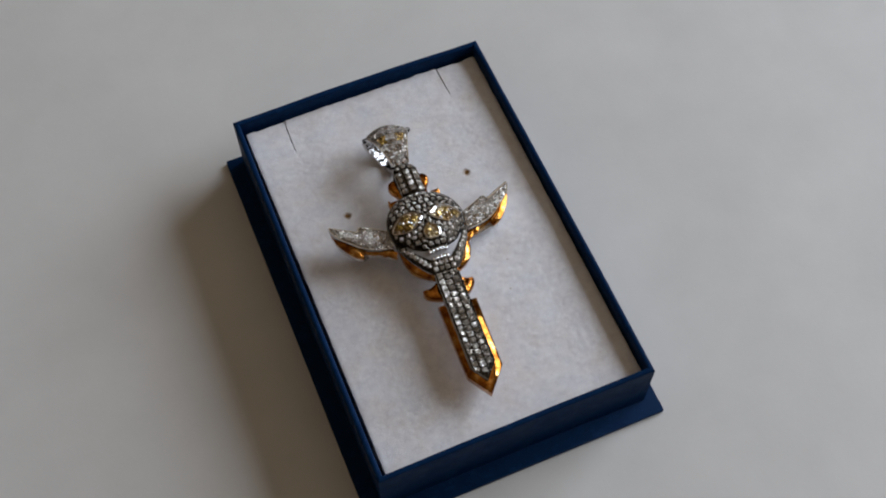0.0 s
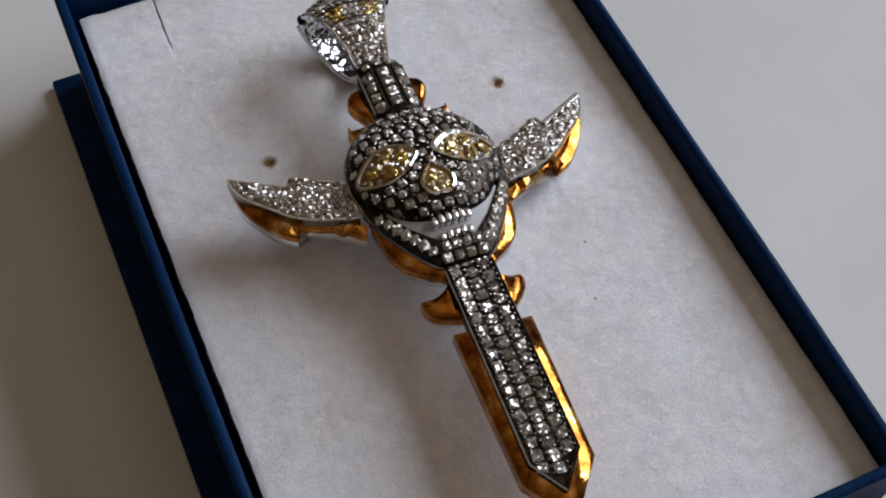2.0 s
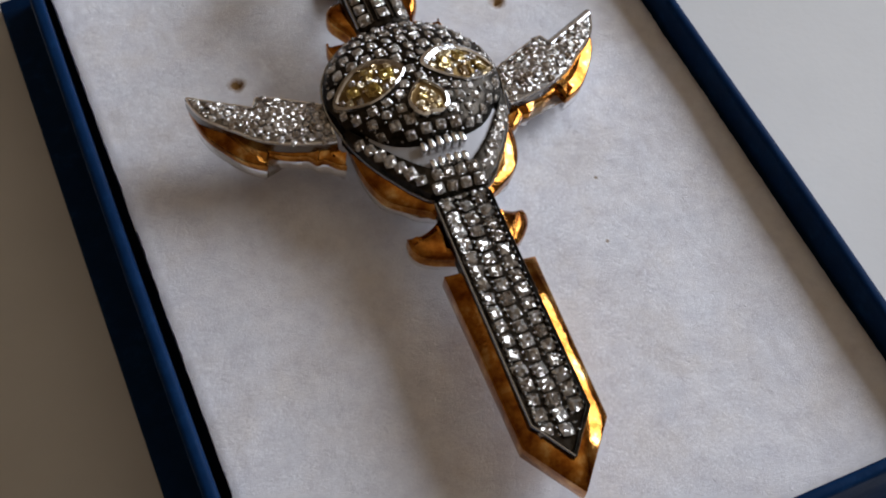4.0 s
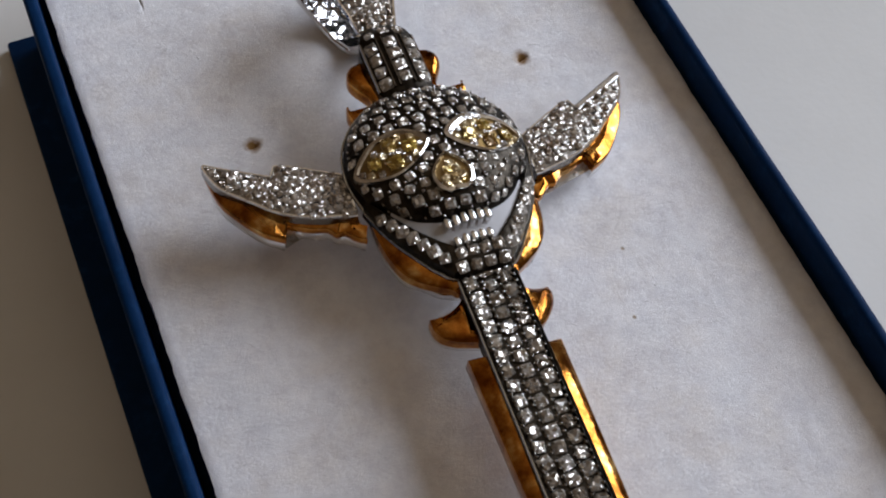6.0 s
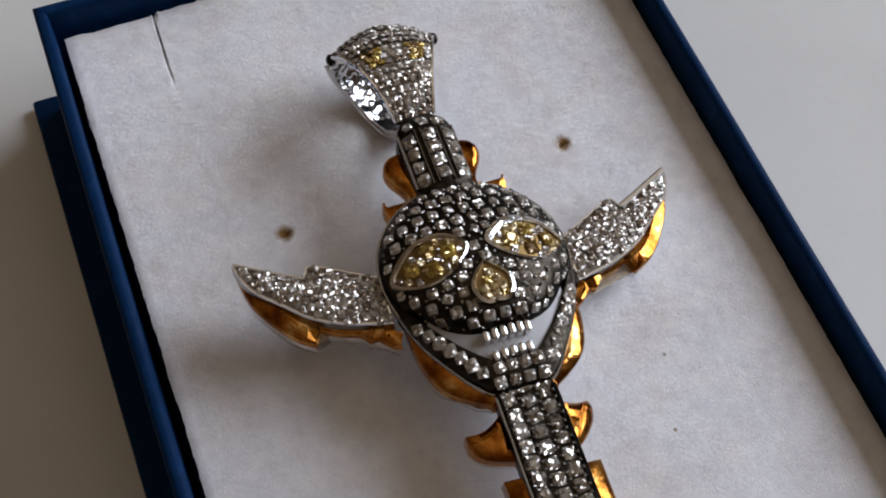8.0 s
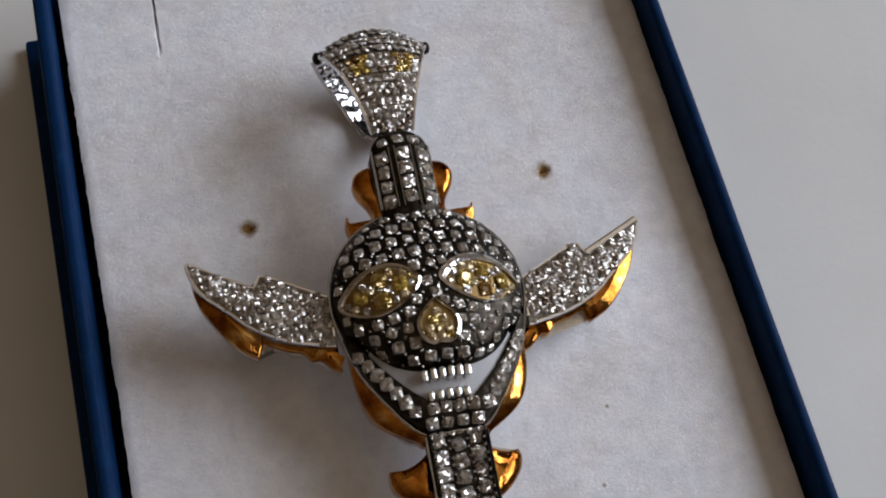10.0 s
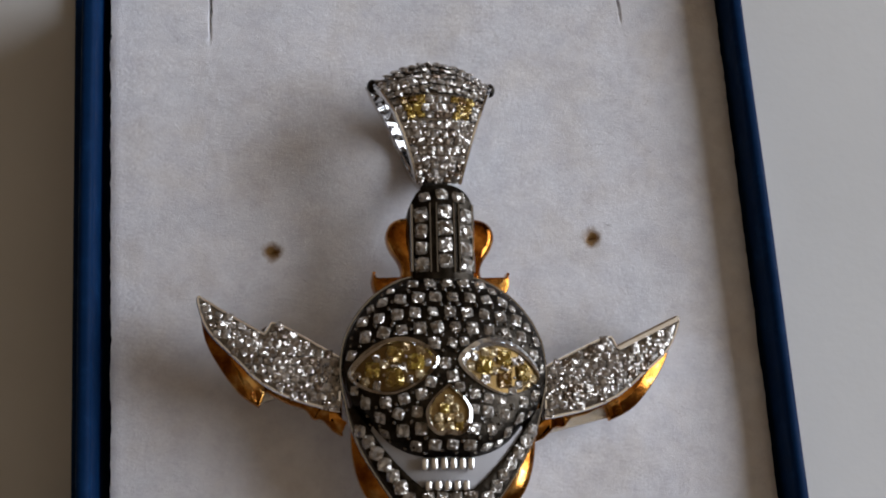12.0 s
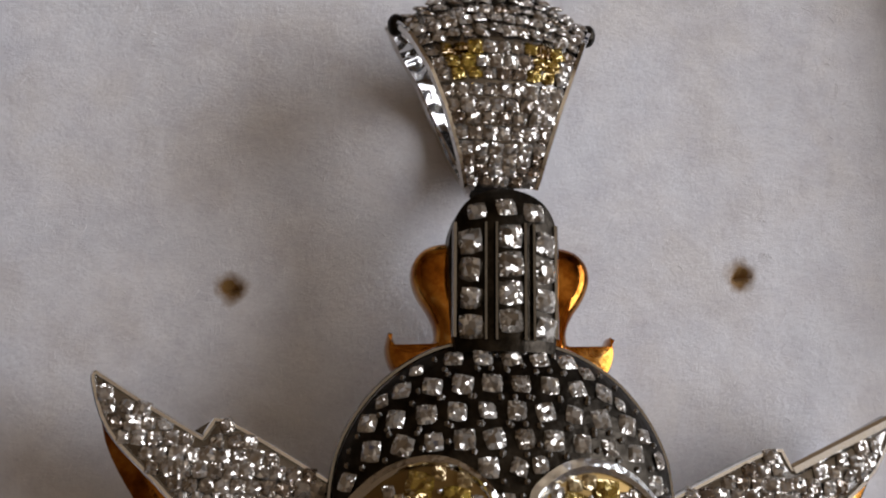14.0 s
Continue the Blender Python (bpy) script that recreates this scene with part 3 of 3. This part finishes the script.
        su, sv = (0.26, -0.3) if poly is EYE_R else (0.05, -0.1) if poly is EYE_L else (0.0, 0.2)
        well = [(x + su, y + sv) for x, y in inset(poly, 0.46)]
        rows = [[(x, y, skull_height(x, y) - 0.3) for x, y in poly], [(x, y, top(x, y) + 0.15) for x, y in poly],
                [(x + 0.5 * su, y + 0.5 * sv, top(x, y) + 0.25) for x, y in inset(poly, 0.24)], [(x + su, y + sv, top(x, y) + 0.05) for x, y in inset(poly, 0.42)],
                *([(cx + k * (x - cx), cy + k * (y - cy), ground(cx + k * (x - cx), cy + k * (y - cy))) for x, y in well] for k in (1.0, 0.7, 0.4, 0.12))]
        cup_bm = loft(rows)
        for f in cup_bm.faces:
            c = f.calc_center_median()
            if clearance(well, c.x, c.y) > 0.02:
                f.material_index = 1
        # right rim's metal is brighter than the left's, its highlight put into the colour
        cup = part(name, cup_bm, lit_rim if poly is EYE_R else chrome, pendant, "polished white rim filled with yellow diamonds")
        cup.data.materials.append(bronze)
        if name == "eye":
            # four larger yellow stones set as a flower, small pale ones and grains between them
            lean = -0.16 if poly is EYE_R else 0.16
            petals = [(cx + a + su, cy + b + sv + lean * a) for a, b in ((-1.75, 0.0), (0.0, 0.98), (0.0, -0.98), (1.75, 0.0))]
            for x, y in petals:
                set_stone(cup, "yellow_stone", YELLOW, (x, y, ground(x, y) - 0.2), slope(skull_height, x, y), 0.74, 6)
            filled = []
            for i in range(-13, 14):
                for j in range(-8, 9):
                    x, y = cx + 0.3 * i + 0.1 * (j % 2), cy + 0.28 * j + lean * 0.3 * i
                    gap = min(math.hypot(x - a, y - b) for a, b in petals)
                    if clearance(well, x, y) < 0.2 or gap < 0.98 or any(math.hypot(x - a, y - b) < 0.7 for a, b in filled):
                        continue
                    filled.append((x, y))
                    kind = CHAMPAGNE if rng.random() < 0.5 else SMALL
                    set_stone(cup, "stone", kind, (x, y, ground(x, y) - 0.12), slope(skull_height, x, y), 0.38, 8)
            pins = [(cx + su + a, cy + sv + b + lean * a, ground(cx + a, cy + b) + 0.2) for a, b in ((-0.9, 0.62), (-0.9, -0.62), (0.9, 0.62), (0.9, -0.62), (0.0, 0.0), (-0.25, 0.05), (0.25, -0.05))]
            beads("grain_setting", pins, 0.17, silver, cup)
        else:
            for s, t in ((0.0, 1.35), (-0.4, 0.6), (0.42, 0.62), (-0.82, -0.2), (0.0, -0.15), (0.83, -0.18), (-0.85, -0.95), (0.0, -0.95), (0.8, -0.95)):
                kind = CHAMPAGNE if rng.random() < 0.5 else YELLOW
                set_stone(cup, "stone", kind, (cx + s, cy + t, top(cx, cy) - 0.2), (0, 0, 1), 0.42, 8)
    # white stones over the face: rows that follow the edges first, then the field between
    holes = (EYE_L, EYE_R, NOSE)
    spots, grains = [], []

    def fits(u, v, gap, room):
        if clearance(face, u, v) < room * (0.8 if v < 1.5 else 1.0) or min(-clearance(p, u, v) for p in holes) < room - 0.05:
            return False
        return all((u - a) ** 2 + (v - b) ** 2 > gap ** 2 for a, b, _ in spots)

    for i in range(13):
        for j in range(-6, 7):
            u, v = j * 1.52 + 0.1 + (0.35 if i % 2 else 0.0), 12.3 - i * 1.43
            u, v = turned([(u, v - 0.014 * u * u)], SKEW, MID)[0]
            if fits(u, v, 1.25, 0.55):
                spots.append((u, v, 0.53))
    for size, gap, room in ((0.52, 1.3, 0.5), (0.42, 1.06, 0.42)):
        for i in range(75):
            for j in range(75):
                u, v = -9.3 + 0.25 * i, -3.2 + 0.23 * j
                if fits(u, v, gap, room):
                    spots.append((u, v, size))
    for u, v, size in spots:
        set_stone(cranium, "diamond", WHITE, (u, v, face_height(u, v)), slope(face_height, u, v), size, 6, 0.22 if size > 0.5 else 0.15)
        if size == 0.53:
            for du, dv in ((0.76, 0.73), (-0.76, 0.73)):
                x, y = u + du + rng.uniform(-0.12, 0.12), v + dv + rng.uniform(-0.12, 0.12)
                if fits(x, y, 0.68, 0.3):
                    grains.append((x, y, face_height(x, y) + 0.08))
    # more grains in the narrow places where no stone fits
    for i in range(46):
        for j in range(46):
            u, v = -9.2 + 0.4 * i + 0.1 * (j % 2), -3.2 + 0.36 * j
            u, v = u + rng.uniform(-0.15, 0.15), v + rng.uniform(-0.15, 0.15)
            if fits(u, v, 0.68, 0.28) and all((u - x) ** 2 + (v - y) ** 2 > 0.5 for x, y, _ in grains):
                grains.append((u, v, face_height(u, v) + 0.06))
    beads("grain_setting", grains, 0.19, grain_metal, cranium)
    for side in (-1, 1):
        for k in range(7):
            f = (k + 0.45) / 7.1
            x = side * (7.85 + (2.95 - 7.85) * f)
            y = -0.2 + (-6.9 + 0.15) * f
            x, y = turned([(x, y)], SKEW, MID)[0]
            set_stone(jaw, "diamond", WHITE, (x, y, jaw_h(x, y)), slope(jaw_h, x, y), 0.58, 6, 0.2)
    for v, half, n in ((-6.35, 1.8, 4), (-7.6, 2.1, 4)):
        for k in range(n):
            x, y = turned([(-half + 2 * half * k / (n - 1), v)], SKEW, MID)[0]
            set_stone(jaw, "diamond", WHITE, (x, y, jaw_h(x, y)), slope(jaw_h, x, y), 0.58, 6, 0.2)


def build_neck():
    half = [(2.7, 12.6, 1), (2.9, 15.0), (3.02, 17.5), (2.9, 19.3), (2.0, 20.9), (0.0, 21.65)]
    poly = ccw(smooth_poly(mirrored(half), 6))
    h = lambda u, v: 0.5 + 1.9 * max(0.0, 1 - (u / 3.3) ** 2) ** 0.6 * min(1.0, max(0.05, (22.1 - v) / 2.2)) ** 0.5  # noqa: E731
    neck = part("grip", domed(poly, (0, 17.0), h, 9, -0.6), dark_metal, pendant, "black rhodium grip with three rows of diamonds")
    for u0 in (-1.22, -0.66, 0.9, 1.4):
        part("rib", strip([(u0, v, h(u0, v) + 0.02) for v in np.linspace(13.2, 19.5, 12)], False, 0.13, 0.24), rib_metal, neck)
    for u0 in (-2.75, 2.75):
        part("side_wire", strip([(u0, v, h(u0, v) + 0.05) for v in np.linspace(13.4, 19.6, 12)], False, 0.16, 0.2), grain_metal, neck)
    for u, shift in ((-1.95, 0.0), (0.12, 0.25), (2.1, -0.05)):
        for v in (18.5, 17.0, 15.45, 13.95):
            set_stone(neck, "diamond", WHITE, (u, v + shift, h(u, v)), slope(h, u, v), 0.66, 6, 0.25)
    for u, v in ((-1.65, 20.15), (-0.1, 20.4), (1.45, 20.15)):
        set_stone(neck, "diamond", WHITE, (u, v, h(u, v)), slope(h, u, v), 0.56, 6, 0.2)


LEAN, NECK = -1.0, (0.0, -9.0)


def build_blade():
    poly = [(2.75, -8.0), (2.7, -32.1), (-0.3, -36.1), (-2.95, -32.3), (-2.75, -8.0)]
    poly = ccw(turned(poly, LEAN, NECK))
    blade = part("blade", plate(poly, [(0, -1.0), (0, 0.85), (0.22, 1.0), (0.34, 0.5)]), dark_metal, pendant, "black rhodium blade set with three rows of diamonds")
    edge = turned([(2.75, v, 0.9) for v in np.linspace(-8.6, -32.1, 14)] + [(-0.3, -36.05, 0.9)], LEAN, NECK)
    part("edge_wire", strip(edge, False, 0.13, 0.16), dark_metal, blade)
    part("edge_wire", strip(turned([(-2.84, v, 0.9) for v in np.linspace(-8.6, -32.3, 14)] + [(-0.3, -36.05, 0.9)], LEAN, NECK), False, 0.13, 0.16), grain_metal, blade)
    grains = []
    for i in range(20):
        v = -9.0 - 1.5 * i
        for j in (-1, 0, 1):
            u = j * 1.72
            vv = v - (0.5 if j == 0 else 0)
            u, vv = turned([(u, vv)], LEAN, NECK)[0]
            if clearance(poly, u, vv) < 0.6:
                continue
            set_stone(blade, "diamond", WHITE, (u, vv, 0.36), (0, 0, 1), 0.66, 5)
        for u in (-2.3, -0.86, 0.86, 2.3):
            for dv in (0.15, 0.85):
                x, y = turned([(u, v - dv)], LEAN, NECK)[0]
                if clearance(poly, x, y) > 0.4:
                    grains.append((x + rng.uniform(-0.1, 0.1), y, 0.95))
    for k in range(6):
        set_stone(blade, "diamond", WHITE, (-2.1 + 0.84 * k, -8.35, 0.6), (0, 0, 1), 0.38)
    beads("grain_setting", grains, 0.2, grain_metal, blade)
    frame_poly = ccw(turned([(4.6, -16.05), (4.35, -33.1), (-0.2, -38.9), (-3.95, -33.6), (-4.4, -15.6)], LEAN, NECK))
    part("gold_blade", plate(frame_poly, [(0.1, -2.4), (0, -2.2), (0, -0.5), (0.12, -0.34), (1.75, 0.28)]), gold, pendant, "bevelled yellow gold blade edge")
    hook = smooth_poly([(2.5, -9.4, 1), (3.5, -10.15), (4.6, -10.5), (5.75, -10.4, 1), (5.95, -11.1), (5.6, -12.2), (4.7, -13.3), (3.6, -14.2), (2.5, -14.7, 1)], 4)
    left = smooth_poly(flip([(2.5, -9.4, 1), (3.7, -10.3), (5.0, -10.75), (6.35, -10.7, 1), (6.35, -11.9), (5.75, -12.9), (4.6, -13.6), (3.4, -14.0), (2.5, -14.3, 1)]), 4)
    for poly in (hook, left):
        bm = plate(poly, [(0, -1.7), (0, -0.45), (0.2, -0.2), (0.9, 0.1)])
        for v in bm.verts:
            # the outer points hang lower
            v.co.z -= 0.3 * max(0.0, v.co.x - 2.6) if v.co.z > -1.0 else 0.0
        part("gold_hook", bm, gold, pendant)
        part("back_hook", plate(poly, [(0.2, -2.6), (0.0, -2.2), (0.05, -1.7)]), silver, pendant)


def build_gold():
    jaw = smooth_poly(mirrored([(0, -9.3), (2.75, -9.15), (3.4, -8.6), (4.7, -7.85), (6.15, -6.85), (7.1, -5.7), (7.75, -4.0), (8.1, -2.0), (8.2, 0.6, 1), (5.0, 4.0, 1)]), 4)
    jaw = ccw(jaw)
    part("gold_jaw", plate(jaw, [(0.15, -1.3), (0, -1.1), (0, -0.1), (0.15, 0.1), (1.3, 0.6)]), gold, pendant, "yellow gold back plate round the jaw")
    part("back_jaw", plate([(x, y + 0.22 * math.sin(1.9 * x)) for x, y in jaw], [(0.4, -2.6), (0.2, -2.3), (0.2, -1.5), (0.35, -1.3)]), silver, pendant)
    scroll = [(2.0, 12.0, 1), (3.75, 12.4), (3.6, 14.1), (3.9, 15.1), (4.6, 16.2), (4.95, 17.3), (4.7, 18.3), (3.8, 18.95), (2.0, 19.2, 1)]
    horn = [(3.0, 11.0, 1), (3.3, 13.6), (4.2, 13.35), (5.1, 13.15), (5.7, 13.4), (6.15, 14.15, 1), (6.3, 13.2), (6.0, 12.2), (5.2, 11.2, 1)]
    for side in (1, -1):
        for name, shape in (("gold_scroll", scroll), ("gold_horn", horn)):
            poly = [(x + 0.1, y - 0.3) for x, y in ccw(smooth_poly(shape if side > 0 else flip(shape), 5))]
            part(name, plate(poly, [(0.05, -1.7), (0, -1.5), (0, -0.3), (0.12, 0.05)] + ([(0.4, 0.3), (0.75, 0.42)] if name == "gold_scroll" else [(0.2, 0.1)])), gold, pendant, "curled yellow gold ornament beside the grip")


def build_wing(side):
    tilt = -2.3
    wing = [(9.0, 0.7, 1), (13.1, 1.75), (16.0, 3.15), (18.1, 5.0), (20.7, 7.5), (21.75, 10.0), (21.6, 10.65, 1), (18.7, 9.0), (15.85, 7.5, 1), (15.3, 8.5, 1), (13.8, 8.05), (9.0, 5.5, 1)]
    under = [(8.6, -1.1, 1), (9.4, -0.7), (10.4, 0.25), (11.2, 0.3), (11.9, 1.1), (13.2, 1.5), (14.3, 2.0), (15.35, 2.6, 1), (15.9, 1.15, 1), (17.6, 2.3), (19.2, 4.2), (20.9, 7.0), (21.6, 10.3, 1), (18.5, 8.3), (15.7, 6.8), (9.0, 5.0, 1)]
    if side > 0:
        under[7:12] = [(15.0, 2.4, 1), (15.5, 1.0, 1), (17.5, 2.1), (19.2, 4.0), (20.9, 6.9)]
    polys = []
    for p in (wing, under):
        p = p if side > 0 else flip(p)
        polys.append(ccw(turned(smooth_poly(p, 4), tilt, MID)))
    wing, under = polys
    drop = -1.0 if side < 0 else 0.2
    h = lambda u, v: 0.55 + (drop - 0.2) * max(0, (abs(u) - 8) / 14) + 0.5 * min(1.0, max(0.0, clearance(wing, u, v)) / 1.8) ** 0.6  # noqa: E731
    rows = [[(x, y, h(x, y) - 1.0) for x, y in wing], [(x, y, h(x, y)) for x, y in wing]]
    for d in (0.25, 0.6, 1.1):
        rows.append([(x, y, h(x, y)) for x, y in drawn_in(wing, d)])
    ob = part("wing", loft(rows), grain_metal, pendant, "white rhodium wing set with small diamonds")
    part("wing_rim", strip([(x, y, h(x, y) + 0.02) for x, y in drawn_in(wing, 0.12)], True, 0.16, 0.18), silver, ob)
    if side > 0:
        run = turned([(15.9 + 5.6 * k / 10, 7.62 + 2.95 * k / 10) for k in range(11)], tilt, MID)
        part("polished_edge", strip([(x, y - 0.3, h(x, y - 0.3) + 0.1) for x, y in run], False, 0.36, 0.16), silver, ob)
    grains = []
    for i in range(32):
        for j in range(18):
            u = side * (9.0 + 0.8 * i + (0.4 if j % 2 else 0) + rng.uniform(-0.06, 0.06))
            v = -0.9 + 0.74 * j + rng.uniform(-0.05, 0.05)
            u, v = turned([(u, v)], tilt, MID)[0]
            room = 0.75 if abs(u) > 16.0 and v > 5.0 + 0.42 * (abs(u) - 13.0) and side > 0 else 0.34
            if clearance(wing, u, v) > room:
                set_stone(ob, "diamond", SMALL, (u, v, h(u, v) - 0.1), slope(h, u, v), 0.42, 9)
    lvl = lambda x: drop * max(0, (abs(x) - 8) / 14)  # noqa: E731
    rows = [[(x, y, w + lvl(x)) for x, y in (drawn_in(under, d) if d > 0 else under)] for d, w in ((0, -1.7), (0, -0.9), (0.06, -0.8), (0.12, -0.77), (1.05, -0.27), (1.15, -0.24))]
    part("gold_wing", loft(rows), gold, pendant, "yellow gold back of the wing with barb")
    back = [(x, y + (0.15 * math.sin(3.1 * x) if abs(x) < 14.6 and y < 3 else 0.0)) for x, y in under]
    rows = [[(x, y, w + lvl(x)) for x, y in (drawn_in(back, d) if d > 0 else back)] for d, w in ((0.4, -3.6), (0.15, -3.2), (0.15, -2.0), (0.3, -1.75))]
    part("back_wing", loft(rows), silver, pendant)


def build_bail():
    """A flared loop: the band runs from the grip up over the top and back down behind."""
    prof = [(21.9, 0.6), (23.4, 1.5), (25.6, 2.3), (27.8, 2.5), (29.8, 1.7), (30.9, 0.4), (31.3, -1.3), (30.8, -3.2), (29.5, -5.2), (27.0, -6.6), (24.6, -5.9), (22.9, -3.8), (21.9, -1.5)]
    wide = [2.0, 2.4, 3.1, 3.95, 4.85, 5.5, 5.75, 5.1, 3.7, 2.4, 1.6, 1.25, 1.2]
    swell = [0.15, 0.3, 0.5, 0.8, 1.4, 2.1, 2.4, 2.0, 1.3, 0.7, 0.4, 0.2, 0.15]
    n, m = len(prof), 13
    legs = [(Vector(b) - Vector(a)).normalized() for a, b in zip(prof, prof[1:])]
    way = [legs[0]] + [(a + b).normalized() for a, b in zip(legs, legs[1:])] + [legs[-1]]

    def at(a, s, lift=0.0):
        """Point of the band: a along it (0 to n-1), s across it (-1 to 1)."""
        i = min(int(a), n - 2)
        f = a - i
        f = f * f * (3 - 2 * f) * 0.3 + f * 0.7
        p = [prof[i][k] * (1 - f) + prof[i + 1][k] * f for k in (0, 1)]
        p[0] += 0.03 * (p[0] - 21.9)
        d = way[i].lerp(way[i + 1], f).normalized()
        out = Vector((-d.y, d.x))
        w = wide[i] * (1 - f) + wide[i + 1] * f
        b = (swell[i] * (1 - f) + swell[i + 1] * f) * (1 - s * s)
        return Vector((w * s - 0.1 - 0.35 * min(1.0, max(0.0, (p[0] - 22) / 8)), p[0] + out.x * (b + lift), p[1] + out.y * (b + lift)))

    steps = 48
    bm = bmesh.new()
    outer, inner = [], []
    for k in range(steps + 1):
        a = (n - 1) * k / steps
        outer.append([bm.verts.new(at(a, -1 + 2 * j / (m - 1))) for j in range(m)])
        inner.append([bm.verts.new(at(a, (-1 + 2 * j / (m - 1)) * 0.96, -0.7)) for j in range(m)])
    lining, edges = [], []
    for rows in (outer, inner):
        for a, b in zip(rows, rows[1:]):
            for j in range(m - 1):
                f = bm.faces.new((a[j], a[j + 1], b[j + 1], b[j]))
                if rows is inner:
                    lining.append(f)
    for k in range(steps):
        for j in (0, m - 1):
            edges.append(bm.faces.new((outer[k][j], outer[k + 1][j], inner[k + 1][j], inner[k][j])))
    for k in (0, steps):
        for j in range(m - 1):
            bm.faces.new((outer[k][j], outer[k][j + 1], inner[k][j + 1], inner[k][j]))
    for f in lining:
        f.material_index = 1
    for f in edges:
        f.material_index = 2
    bail = part("bail", bm, grain_metal, pendant, "flared white rhodium bail set with white and yellow diamonds")
    bail.data.materials.append(lining_silver)
    bail.data.materials.append(silver)
    for s in (-1, 1):
        bm = bmesh.new()
        bmesh.ops.create_icosphere(bm, subdivisions=2, radius=0.62)
        for v in bm.verts:
            v.co = Vector((v.co.x * 0.8, v.co.y * 1.1, v.co.z)) + at(5.2, s)
        part("knob", bm, dark_metal, bail, "dark rounded end of the bail's rim")
        part("rim", strip([tuple(at((n - 1) * k / 40, s)) for k in range(41)], False, 0.2, 0.36), chrome, bail)
    for i in range(17):
        a = 0.25 + i * 0.315
        w = 0.5 * (at(a, 1).x - at(a, -1).x)
        count = max(5, int(round(2 * w / 0.8)))
        for j in range(count):
            s = (-1 + 2 * (j + 0.5) / count) * 0.97
            p = at(a, s, -0.1)
            nrm = (at(a, s, 1.0) - at(a, s, 0.0)) + Vector((0.22 * s, 0, 0))
            gold_spot = 26.9 < p.y < 29.2 and 0.34 < abs(s) < 0.8
            set_stone(bail, "yellow_diamond" if gold_spot else "diamond", YELLOW if gold_spot else SMALL, p, nrm, 0.42, 10)


build_gold()
build_skull()
build_neck()
build_blade()
build_wing(-1)
build_wing(1)
build_bail()
